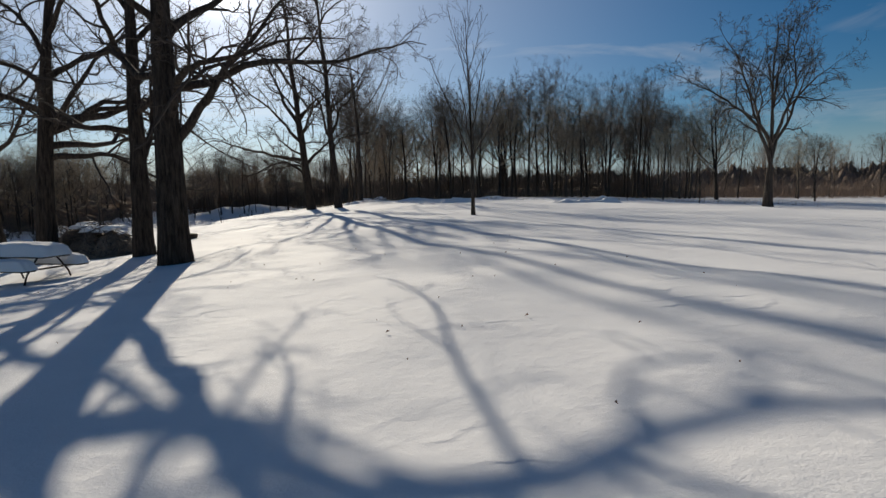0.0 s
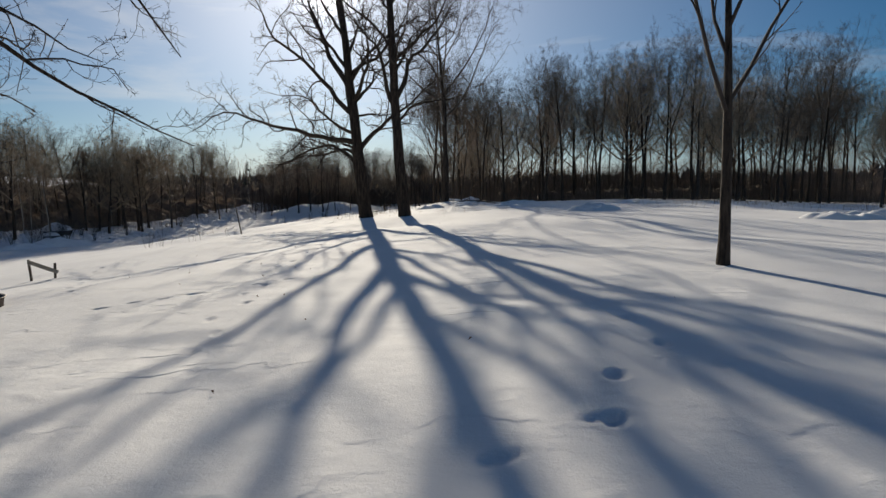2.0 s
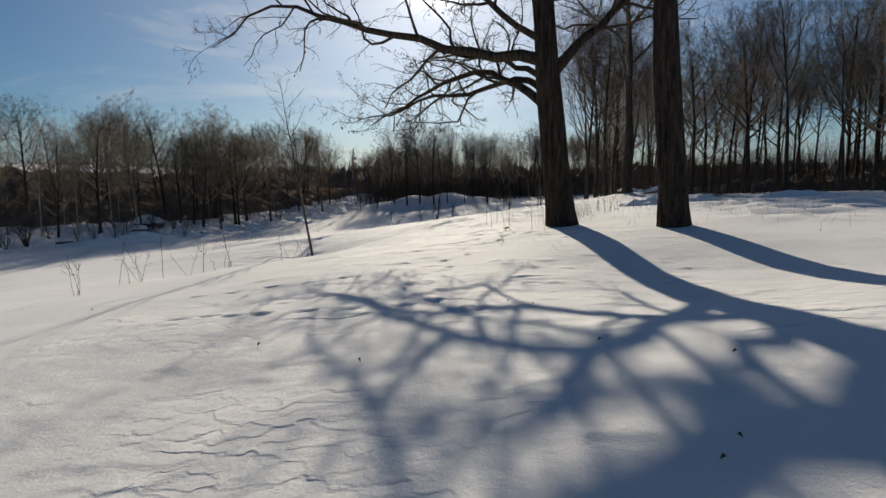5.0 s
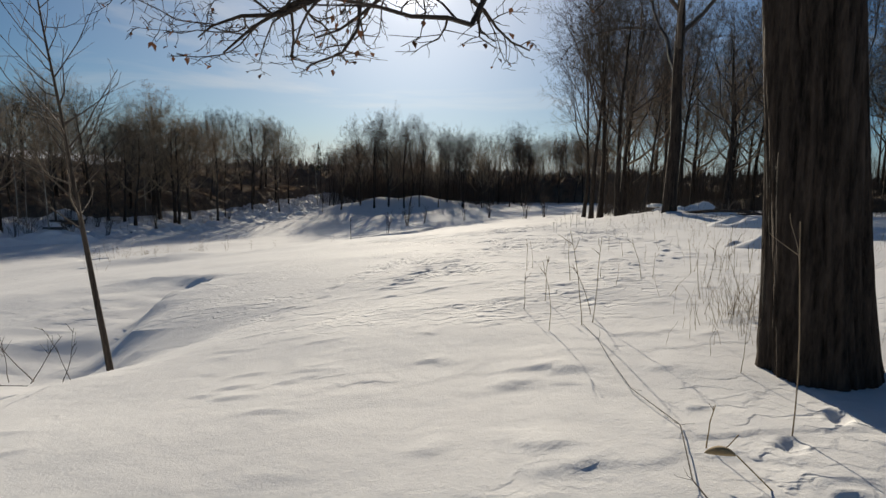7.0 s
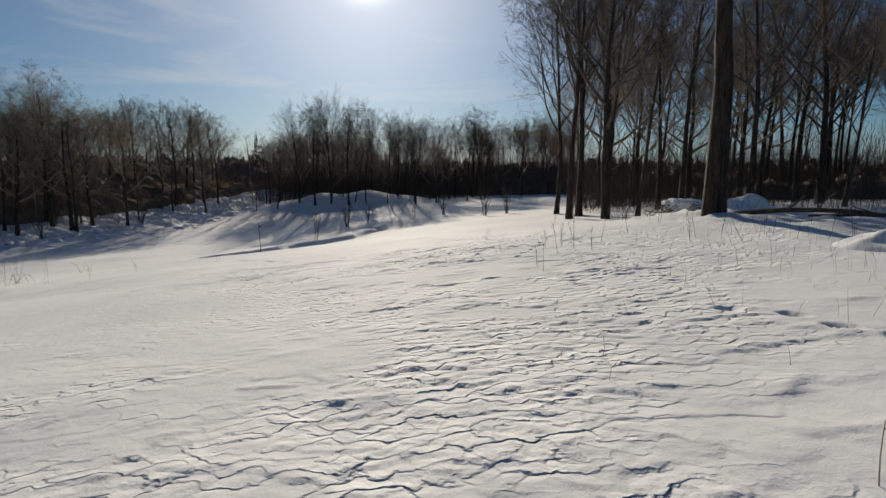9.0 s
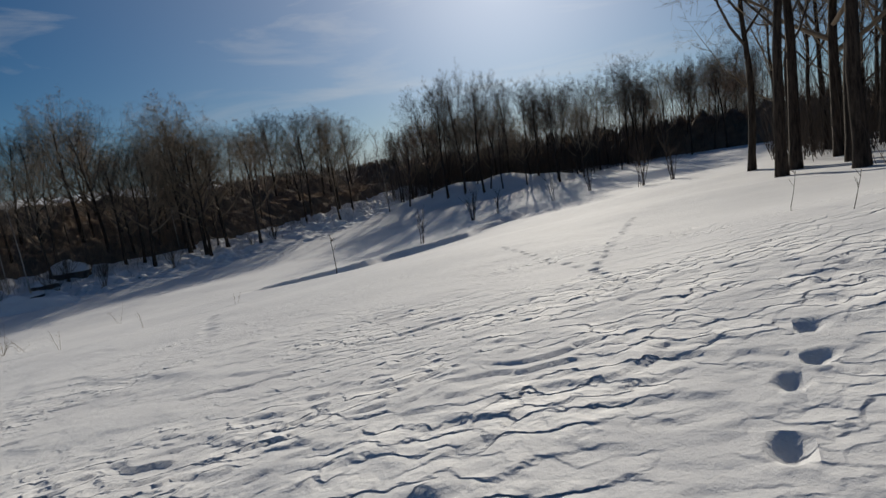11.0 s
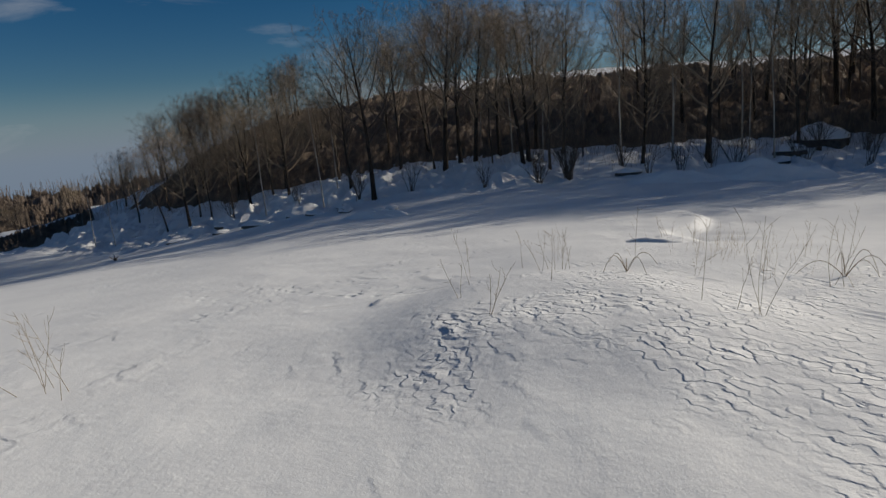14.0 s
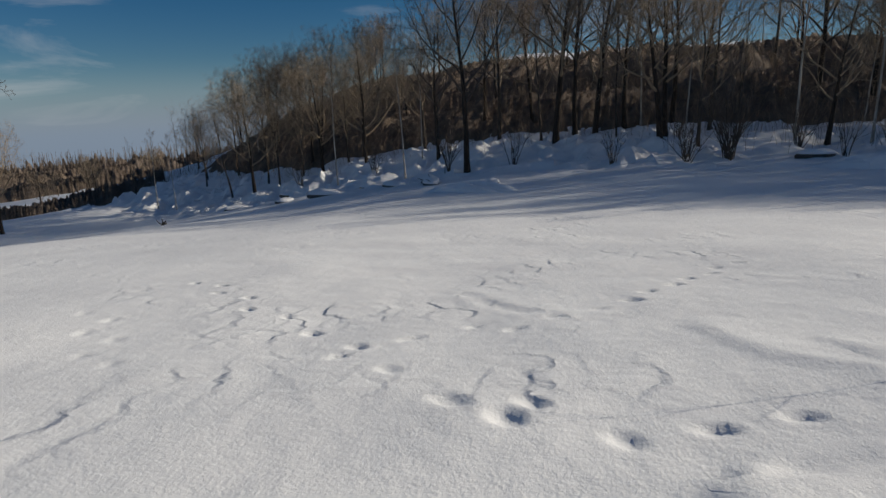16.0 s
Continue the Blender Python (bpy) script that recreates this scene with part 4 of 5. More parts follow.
elm = tree_thing("elm_tree", tree_levels(41, 5.0, 0.36, dict(OAK, angle=[0, 40, 34, 36, 40], n=[0, 15, 14, 8, 6], ratio=[0, 0.5, 0.4, 0.45, 0.6], rmin=0.009, lift=[0, 0.03, 0.03, 0.0, -0.05]), limbs=[
    (2.9, 168, 9.5, (62, 52, 8), 0.15), (3.2, 15, 9.5, (64, 52, 6), 0.15), (3.8, 100, 9.0, (74, 72, 60), 0.14), (4.0, 200, 9.0, (72, 70, 55), 0.13), (4.3, -60, 9.0, (74, 72, 60), 0.13), (4.4, 60, 9.0, (80, 78, 70), 0.13), (4.5, 340, 8.5, (76, 66, 50), 0.12)]), 0.36,
    BARK_GREY, TWIG_OAK, "vase-shaped bare elm alone in the snowy field", separate_limbs=True, trunk_sides=14)
stand(elm, 26.0, 47.0, 0.0, 1.17)

slope_oak = tree_thing("oak_tree", crown_tree(43, 13, 13, 0.34, dict(OAK, rmin=0.009), 0.2, 13), 0.34, BARK_OAK, TWIG_OAK, "spreading bare oak on the valley side", "valley oaks", True, 14)
stand(slope_oak, -66.5, 42.0, 40.0, 1.4)

# woods: a few kinds of tree, each built once and then repeated
KINDS = []
for seed, height, width, radius, spec, bark, twig, clear, limbs, steep in [
        (51, 18, 16, 0.21, WOOD_A, BARK_OAK, TWIG, 0.32, 11, 40), (52, 19, 14, 0.23, WOOD_A, BARK_OAK, TWIG, 0.38, 11, 44), (53, 16, 14, 0.22, WOOD_B, BARK_GREY, TWIG_WARM, 0.27, 12, 20),
        (54, 18, 16, 0.27, WOOD_B, BARK_OAK, TWIG, 0.28, 13, 24), (55, 15, 13, 0.17, WOOD_A, BARK_GREY, TWIG_RED, 0.30, 10, 42), (56, 14, 0, 0.12, SLIM, BARK_GREY, TWIG_WARM, 0.35, 0, 0),
        (57, 13, 0, 0.09, SLIM, BARK_PALE, TWIG_RED, 0.45, 0, 0), (58, 17, 17, 0.30, WOOD_B, BARK_OAK, TWIG_WARM, 0.24, 14, 14)]:
    levels = crown_tree(seed, height, width, radius, spec, clear, limbs, steep=steep) if limbs else tree_levels(seed, height, radius, spec, first=clear, straight=0.025)
    ob = tree_thing("woodland_tree", levels, radius, bark, twig,
                    "slim pale-barked bare birch in the woods" if bark is BARK_PALE else "bare grey-brown woodland tree rising from snow", "woodland trees", trunk_sides=7)
    KINDS.append([ob, False])
wood_rng = random.Random(4)


# the depth of the woods, where no tree can be told from the next
BANK_WOODS = tagged(new("bank_woods"), "bare brown woods deep behind the bank edge", "woods", kind="stuff")
END_WOODS = tagged(new("end_woods"), "bare brown woods deep beyond the open snow", "woods", kind="stuff")


def plant(x, y, kind, size=1.0, woods=None):
    ob, used = KINDS[kind]
    if x < -72:
        size *= float(np.interp(y, [20, 60, 95], [0.58, 0.78, 1.0]))
    m = pose(x, y, ground_z(x, y) - 0.05, wood_rng.uniform(-3, 3), wood_rng.uniform(-3, 3), wood_rng.uniform(0, 360))
    if not used:
        ob.scale = (size, size, size)
        KINDS[kind][1] = True
        ob.matrix_basis = m @ Matrix.Diagonal((size, size, size, 1))
        return ob
    if woods is not None:
        for piece in ob.children:
            c = part("deep_" + piece.name.split(".")[0], piece.data, woods)
            c.matrix_basis = m @ Matrix.Diagonal((size, size, size, 1))
        return woods
    c = copy_thing(ob, m)
    c.matrix_basis = m @ Matrix.Diagonal((size, size, size, 1))
    return c


def plant_region(n, place, kinds, lo=0.8, hi=1.15, gap=2.2, deep=None, woods=None):
    done = []
    tries = 0
    while len(done) < n and tries < n * 30:
        tries += 1
        x, y = place()
        if any((x - a) ** 2 + (y - b) ** 2 < gap * gap for a, b in done):
            continue
        done.append((x, y))
        plant(x, y, wood_rng.choice(kinds), wood_rng.uniform(lo, hi), woods if woods and deep(x, y) else None)


def west_bank():
    y = wood_rng.uniform(26, 175)
    return float(bank_foot(y)) - 4.5 - 44 * wood_rng.random() ** 1.15, y


def grove():
    x = -14.5 + 62.0 * wood_rng.random() ** 1.35
    return x, 93 + 0.10 * abs(x + 5) + 32 * wood_rng.random() ** 1.3


def valley_end():
    x = wood_rng.uniform(-72, -14)
    return x, 152 + 0.25 * (x + 40) * (x > -40) + 34 * wood_rng.random() ** 1.4


def east_side():
    x = wood_rng.uniform(30, 150)
    return x, 120 + 45 * wood_rng.random() ** 1.3 - 0.2 * (x - 30)


plant_region(155, west_bank, [2, 3, 3, 4, 5, 6, 7, 7, 7], 0.62, 1.0, 1.9, lambda x, y: x < bank_foot(y) - 15, BANK_WOODS)
def bank_edge():
    y = wood_rng.uniform(30, 150)
    return float(bank_foot(y)) - 5.0 - 12 * wood_rng.random(), y


plant_region(18, bank_edge, [3, 7, 7, 3, 2], 0.75, 1.05, 2.6)
plant_region(92, grove, [0, 0, 1, 1, 2, 3, 4, 7], 0.72, 1.15, 2.6, lambda x, y: y > 112, END_WOODS)
plant_region(130, valley_end, [0, 1, 4, 5, 2], 0.55, 0.85, 2.0, lambda x, y: y > 160, END_WOODS)
def lower_valley():
    a, dist = radians(wood_rng.uniform(122, 142)), wood_rng.uniform(80, 160)
    return -39 - dist * math.sin(a), 75 + dist * math.cos(a)


plant_region(26, lower_valley, [2, 5, 7, 7, 6], 0.4, 0.62)
plant_region(34, east_side, [2, 3, 4, 0, 4], 0.7, 1.0, 2.2, lambda x, y: y > 128, END_WOODS)


# brush: dense thin stems under and between the trees
def brush(name, n, place, low, high, mat, seed, label, lean=0.22, radius=0.012):
    rng = np.random.default_rng(seed)
    paths = []
    xy = np.array([place(rng) for _ in range(n)])
    zz = land(xy[:, 0], xy[:, 1])
    for (x, y), z in zip(xy, zz):
        h = rng.uniform(low, high)
        d = rng.normal(0, lean, 2)
        k = rng.normal(0, lean * 0.6, 2)
        p = np.array([[x, y, z - 0.05], [x + d[0] * h * 0.5, y + d[1] * h * 0.5, z + h * 0.5], [x + (d[0] + k[0]) * h, y + (d[1] + k[1]) * h, z + h]])
        paths.append((p, np.array([1.0, 0.75, 0.35]) * radius * rng.uniform(0.7, 1.5)))
    v, q = tube_arrays(paths, 3)
    return tagged(new(name, mesh_arrays(name, v, q, mat, True)), label, "brush", kind="stuff")


for n, place, low, high, mat, seed, label in [
        (1000, lambda r: (lambda y: (float(bank_foot(y)) - 16 - 34 * r.random(), y))(r.uniform(26, 185)), 3.5, 7.0, TWIG_RED, 11, "thin bare saplings crowding the bank woods"),
        (1100, lambda r: (r.uniform(-14, 50), 108 + 32 * r.random()), 3.0, 6.5, TWIG, 12, "thin bare saplings crowding the grove"),
        (3400, lambda r: (r.uniform(-76, -10), 164 + 34 * r.random()), 3.5, 7.0, TWIG, 13, "thin bare saplings at the valley end"),
        (2400, lambda r: (r.uniform(34, 180), 125 + 45 * r.random()), 4.0, 8.0, TWIG_RED, 14, "thin reddish saplings beyond the field")]:
    brush("saplings", n, place, low, high, mat, seed, label, 0.09, 0.014)
for seed, dist, h in [(15, 292.0, 13.0), (16, 505.0, 26.0)]:
    brush("far_saplings", 2600, lambda r: (lambda a: (-30 + dist * math.sin(a), 60 + dist * math.cos(a)))(r.uniform(-2.5, 0.75)), h * 0.6, h, FAR_WOODS, seed, "far bare tree tops along the horizon", 0.05, 0.00055 * dist)


brush("brush", 6500, lambda r: (lambda y: (float(bank_foot(y)) - 10 - 40 * r.random() ** 1.2, y))(r.uniform(24, 185)), 1.2, 4.6, TWIG_RED, 1, "dense bare brush under the woods on the bank", radius=0.010)
brush("brush", 7000, lambda r: (r.uniform(-15, 45), 104 + 28 * r.random() ** 0.9), 1.5, 6.5, TWIG, 2, "dense bare brush among the grove trees", radius=0.014)
brush("brush", 6000, lambda r: (r.uniform(-74, -14), 160 + 28 * r.random()), 1.5, 6.5, TWIG, 3, "dense bare brush at the valley end", radius=0.025)
brush("brush", 5000, lambda r: (r.uniform(35, 160), 118 + 40 * r.random()), 1.5, 4.5, TWIG_RED, 4, "reddish bare brush beyond the field", radius=0.03)


# the depth of the woods: lumpy thickets, too dense to see through
def thicket(name, line, depth, height, mat, seed, label, ends="taper"):
    """A long mound of brush along a line of (x, y), with an uneven top."""
    pts = np.array(line, float)
    seg = np.hypot(*np.diff(pts, axis=0).T)
    s = np.concatenate([[0], np.cumsum(seg)])
    step = (0.12 if ends else 0.05) * height
    n = int(s[-1] / step)
    u = np.linspace(0, s[-1], n)
    cx, cy = np.interp(u, s, pts[:, 0]), np.interp(u, s, pts[:, 1])
    tx, ty = np.gradient(cx), np.gradient(cy)
    l = np.hypot(tx, ty)
    nx_, ny_ = -ty / l, tx / l
    prof = np.linspace(-1, 1, 9)
    rng = np.random.default_rng(seed)
    X = cx[:, None] + nx_[:, None] * prof[None] * depth
    Y = cy[:, None] + ny_[:, None] * prof[None] * depth
    lump = 0.62 + 0.25 * value_noise(X * 0.15, Y * 0.15, seed) + 0.2 * value_noise(X * 0.6, Y * 0.6, seed + 1) + rng.uniform(-0.16, 0.2, X.shape) * (1.0 if ends else 0.7)
    Z = land(X, Y) - 0.3 + height * np.clip(1 - np.abs(prof[None]) ** 3, 0, 1) ** 0.5 * lump
    Z = Z - (height + 1.0) * np.clip(1 - np.minimum(u, s[-1] - u) / 14.0, 0, 1)[:, None] ** 2 * (ends == "taper")
    idx = np.arange(n * 9).reshape(n, 9)
    q = np.stack([idx[:-1, :-1], idx[1:, :-1], idx[1:, 1:], idx[:-1, 1:]], -1).reshape(-1, 4)
    return tagged(new(name, mesh_arrays(name, np.stack([X, Y, Z], -1), q, mat)), label, "thicket", kind="stuff")


for off, h, seed in [(20, 2.3, 31), (33, 3.8, 36), (46, 2.8, 38)]:
    thicket("thicket", [(float(bank_foot(y)) - off, y) for y in (30, 44, 60, 80, 100, 120, 140, 160, 185)], 7, h, WOODS, seed, "dark dense thicket deep in the bank woods")
thicket("thicket", [(-104, 190), (-70, 182), (-40, 178), (-14, 162), (0, 146)], 6, 5.6, WOODS, 33, "dark dense thicket closing the valley end")
thicket("thicket", [(-13, 115), (10, 113), (36, 118), (60, 134)], 4, 2.8, WOODS, 34, "dark dense thicket among the grove trees")
thicket("thicket", [(-16, 136), (10, 132), (40, 134), (60, 154)], 6, 4.0, WOODS, 35, "dark dense thicket deep in the grove")
thicket("thicket", [(50, 160), (90, 155), (140, 140), (190, 110)], 7, 3.6, FAR_WOODS, 37, "brown thicket beyond the snowy field")
for k, (dist, h) in enumerate([(92, 2.6), (125, 3.6), (170, 4.5), (235, 6.0)]):
    thicket("thicket", [(-39 - dist * math.sin(radians(a)), 75 + dist * math.cos(radians(a))) for a in (153, 146, 140, 134, 128, 122)], 6, h, WOODS, 51 + k, "brown brush in the lower valley", "")
for k, (r, h) in enumerate([(300, 10), (520, 22)]):
    ring = [(-30 + r * math.cos(a), 60 + r * math.sin(a)) for a in np.linspace(0, 2 * math.pi, 49)]
    tagged(thicket("backdrop", ring, 20, h, FAR_WOODS, 41 + k, "far bare woodland along the horizon", ""), kind="structure")


# ---- things on the snow ----
def rod(points, radii):
    return np.array(points, float), np.array(radii, float)


def rods_part(name, rods, sides, mat, parent, label=""):
    v, q = tube_arrays(rods, sides)
    return part(name, mesh_arrays(name, v, q, mat, True), parent, label)


def snow_slab(parent, length, width, height, centre, turn=0.0, seed=0):
    """A rounded, uneven pad of snow lying on something."""
    nx_, ny_ = 26, 12
    u, v = np.meshgrid(np.linspace(-1, 1, nx_), np.linspace(-1, 1, ny_), indexing="ij")
    prof = np.clip(1 - np.abs(u) ** 10, 0, 1) ** 0.5 * np.clip(1 - np.abs(v) ** 6, 0, 1) ** 0.5
    X, Y = u * length / 2 * (1 + 0.015 * np.sin(9 * v + seed)), v * width / 2 * (1 + 0.05 * np.sin(7 * u + seed))
    Z = prof * height * (1 + 0.10 * value_noise(u * 5 + seed, v * 2, seed))
    top = np.stack([X, Y, Z], -1).reshape(-1, 3)
    bot = np.stack([X, Y, 0 * Z - 0.004], -1).reshape(-1, 3)
    idx = np.arange(nx_ * ny_).reshape(nx_, ny_)
    q = np.stack([idx[:-1, :-1], idx[1:, :-1], idx[1:, 1:], idx[:-1, 1:]], -1).reshape(-1, 4)
    qb = q[:, ::-1] + nx_ * ny_
    ob = part("snow_pad", mesh_arrays("snow_pad", np.concatenate([top, bot]), np.concatenate([q, qb]), SNOW_CAP, True), parent, "thick rounded layer of snow")
    ob.matrix_basis = pose(*centre, 0, 0, turn)
    return ob


# picnic table, its top and bench both under thick snow
table = tagged(new("picnic_table"), "dark picnic table with bench buried under thick snow", "picnic table")
for k, yy in enumerate((-0.30, -0.10, 0.10, 0.30)):
    bm = bmesh.new()
    box_bm(bm, (2.4, 0.18, 0.04), (0, yy, 0.74), bevel=0.006)
    bm_part("top_plank", bm, WOOD_DARK, table)
for yy in (-0.72, -0.90, 0.72, 0.90):
    bm = bmesh.new()
    box_bm(bm, (2.4, 0.16, 0.04), (0, yy, 0.44), bevel=0.006)
    bm_part("bench_plank", bm, WOOD_DARK, table)
for xx in (-0.85, 0.85):
    rods_part("leg_frame", [rod([(xx, -0.80, 0.42), (xx, 0.80, 0.42)], [0.025, 0.025]), rod([(xx, -0.28, 0.72), (xx, -0.62, 0.30), (xx, -0.78, -0.12)], [0.024] * 3),
                            rod([(xx, 0.28, 0.72), (xx, 0.62, 0.30), (xx, 0.78, -0.12)], [0.024] * 3)], 8, METAL_DARK, table, "dark bent steel leg frame")
snow_slab(table, 2.46, 0.90, 0.34, (0, 0, 0.762), 0, 1)
snow_slab(table, 2.44, 0.46, 0.27, (0, -0.81, 0.462), 0, 2)
snow_slab(table, 2.44, 0.46, 0.27, (0, 0.81, 0.462), 0, 3)
table.matrix_basis = pose(-11.35, 15.75, ground_z(-11.35, 15.75) - 0.02, 0, 0, -14)


# brush heap behind the table, snow lying on it
def brush_heap(name, x, y, length, width, height, turn, label, n, seed, cap=True, mat=None, core=True):
    root = tagged(new(name), label, "brush pile")
    rng = np.random.default_rng(seed)
    rods = []
    for _ in range(n):
        u, v = rng.uniform(-1, 1), rng.uniform(-1, 1)
        h = height * (1 - 0.5 * u * u) * (1 - 0.7 * v * v) * rng.uniform(0.1, 1.0)
        p = np.array([u * length / 2, v * width / 2, h])
        d = unit(np.array([rng.normal(0, 1), rng.normal(0, 0.7), rng.normal(0.15, 0.35)]))
        l = rng.uniform(0.4, 1.3)
        a, b = p - d * l / 2, p + d * l / 2
        m = p + rng.normal(0, 0.06, 3)
        for q in (a, m, b):
            q[2] = max(q[2], -0.1)
        rods.append((np.array([a, m, b]), np.array([1, 0.8, 0.4]) * rng.uniform(0.006, 0.028)))
    rods_part("tangle", rods, 4, mat or TWIG, root)
    if core:
        nx_, ny_ = 40, 14
        u, v = np.meshgrid(np.linspace(-1, 1, nx_), np.linspace(-1, 1, ny_), indexing="ij")
        X, Y = u * length / 2, v * width / 2
        Z = -0.2 + height * 0.85 * np.clip(1 - np.abs(u) ** 5, 0, 1) ** 0.5 * np.clip(1 - np.abs(v) ** 3, 0, 1) ** 0.5 * (0.8 + 0.3 * value_noise(X * 2.5, Y * 2.5, seed))
        idx = np.arange(nx_ * ny_).reshape(nx_, ny_)
        q = np.stack([idx[:-1, :-1], idx[1:, :-1], idx[1:, 1:], idx[:-1, 1:]], -1).reshape(-1, 4)
        part("core", mesh_arrays("core", np.stack([X, Y, Z], -1), q, WOODS, False), root, "dark tangled twigs")
    if cap:
        for k in range(7):
            s = snow_slab(root, rng.uniform(0.5, 1.3), rng.uniform(0.3, 0.6), rng.uniform(0.08, 0.16), (rng.uniform(-0.42, 0.42) * length, rng.uniform(-0.1, 0.25) * width, height * rng.uniform(0.70, 0.86)), rng.uniform(0, 40), k)
    root.matrix_basis = pose(x, y, ground_z(x, y), 0, 0, turn)
    return root


brush_heap("brush_pile", -14.4, 24.4, 6.4, 1.6, 1.5, -38, "dark tangled brush pile with patches of snow on top", 420, 61)

# steel fire ring sunk in the snow
ring = tagged(new("fire_ring"), "dark rusty steel fire ring half sunk in snow", "fire pit")
nseg = 40
ang = np.linspace(0, 2 * np.pi, nseg, endpoint=False)
prof = [(0.62, -0.10), (0.66, 0.22), (0.70, 0.26), (0.68, 0.27), (0.62, 0.24), (0.585, -0.10)]
V = np.array([[r * math.cos(a), r * math.sin(a), z] for r, z in prof for a in ang])
idx = np.arange(len(prof) * nseg).reshape(len(prof), nseg)
Q = np.stack([idx[:-1], np.roll(idx[:-1], -1, 1), np.roll(idx[1:], -1, 1), idx[1:]], -1).reshape(-1, 4)
part("ring", mesh_arrays("ring", V, Q, METAL_DARK, True), ring)
rods_part("grate_bar", [rod([(-0.6, 0.05, 0.24), (0.0, 0.06, 0.26), (0.6, 0.02, 0.24)], [0.012] * 3)], 6, METAL_DARK, ring)
ring.matrix_basis = pose(-12.9, 29.2, ground_z(-12.9, 29.2) + 0.0, 0, 0, 20)

# a plank nailed slantwise to two posts
rail = tagged(new("broken_rail"), "old grey plank hanging slanted between two dark posts", "fence")
for xx, hh in ((0.0, 0.62), (0.62, 0.50)):
    bm = bmesh.new()
    box_bm(bm, (0.06, 0.06, hh + 0.2), (xx, 0, hh / 2 - 0.1), (0, -4 if xx == 0 else 2, 0), 0.008)
    bm_part("post", bm, WOOD_DARK, rail, "thin dark post")
bm = bmesh.new()
box_bm(bm, (0.82, 0.03, 0.11), (0.34, -0.05, 0.40), (0, 24, 0), 0.005)
bm_part("plank", bm, wood_material("grey_plank", (0.16, 0.14, 0.11), (0.34, 0.30, 0.24)), rail, "weathered grey plank")
rail.matrix_basis = pose(-16.2, 34.2, ground_z(-16.2, 34.2), 0, 0, 25)


# ---- saplings, weeds and shrubs ----
def weed(name, x, y, height, seed, label, stems=1, branch=3, radius=0.006, mat=None, category="dry weed", lean=0.12, group="", bare=0.45):
    """Dry stems with a few side shoots."""
    rng = np.random.default_rng(seed)
    root = tagged(new(name), label, category, group)
    for k in range(stems):
        a = rng.uniform(0, 6.28)
        tilt = lean * rng.uniform(0.3, 1.6) * (1 if stems == 1 else 1.6)
        way = (math.cos(a) * tilt, math.sin(a) * tilt, 1)
        h = height * rng.uniform(0.75, 1.1)
        stem = wander_path(rng, (rng.normal(0, 0.03 * stems), rng.normal(0, 0.03 * stems), -0.06), way, h, radius, radius * 0.45, 6, 0.07, 0.01)
        rods = [stem]
        for b in range(branch):
            t = rng.uniform(bare, 0.97)
            i = min(int(t * 6), 5)
            p = stem[0][i] + (stem[0][i + 1] - stem[0][i]) * (t * 6 - i)
            d = side_way(rng, unit(stem[0][i + 1] - stem[0][i]), rng.uniform(25, 60), rng.uniform(0, 6.28))
            rods.append(wander_path(rng, p, d, h * rng.uniform(0.1, 0.3), radius * 0.6, radius * 0.3, 6, 0.12, 0.03))
        rods_part("stem", rods, 4, mat or TWIG_WARM, root)
    root.matrix_basis = pose(x, y, ground_z(x, y), 0, 0, rng.uniform(0, 360))
    return root


sap_tree = tree_thing("sapling", tree_levels(71, 6.6, 0.055, dict(SLIM, top=2, n=[0, 30, 5], angle=[0, 60, 40], ratio=[0, 0.25, 0.45], rmax=[1, 0.014, 0.008], rmin=0.004, seg=[9, 4, 2]), lean=(-0.16, -0.05), first=0.38, straight=0.03), 0.055,
                      BARK_GREY, TWIG, "slender leaning sapling on the slope edge", trunk_sides=8, flare=False)
stand(sap_tree, -20.6, 55.2)
for x, y, h, st, sd in [(-21.9, 52.5, 1.5, 1, 1), (-22.0, 51.3, 1.3, 1, 2), (-24.0, 51.8, 1.9, 1, 3), (-22.6, 49.4, 1.1, 6, 4), (-21.3, 46.6, 1.0, 4, 5), (-23.2, 53.6, 0.8, 4, 6), (-20.6, 54.0, 0.9, 5, 7), (-25.5, 54.5, 1.2, 2, 8)]:
    weed("bare_shoot", x, y, h, 80 + sd, "thin bare shoot standing in snow" if st == 1 else "small clump of bare shoots in snow", st, 4, 0.010 if st == 1 else 0.007, TWIG, "shrub", 0.08 if st == 1 else 0.3, "edge shoots")
# tall dry stalks beside the knoll oak and further on
weed_rng = random.Random(9)
for x, y, h, sd in [(-14.15, 54.85, 0.85, 1), (-13.85, 55.1, 1.15, 2), (-13.7, 55.6, 0.9, 3), (-13.72, 55.2, 1.3, 4), (-14.4, 56.4, 0.9, 5), (-14.65, 56.0, 0.7, 6), (-14.1, 57.9, 0.8, 7), (-13.1, 58.0, 0.9, 8),
                    (-12.4, 52.2, 1.35, 9), (-12.0, 51.6, 1.5, 10), (-12.95, 51.9, 0.35, 11), (-12.2, 57.2, 0.7, 12), (-11.6, 58.4, 0.8, 13)]:
    weed("dry_stalk", x, y, h, 100 + sd, "tall thin dry weed stalk standing in snow", 1, 2, 0.0055, STRAW if sd % 3 else TWIG_WARM, "dry weed", 0.06, "dry stalks", 0.8)
for k in range(46):
    x, y = weed_rng.gauss(-11.4, 1.6), weed_rng.gauss(59.5, 2.6)
    weed("dry_stalk", x, y, weed_rng.uniform(0.3, 0.8), 200 + k, "short dry weed stalk standing in snow", 1, 1, 0.005, STRAW, "dry weed", 0.1, "dry stalks", 0.7)
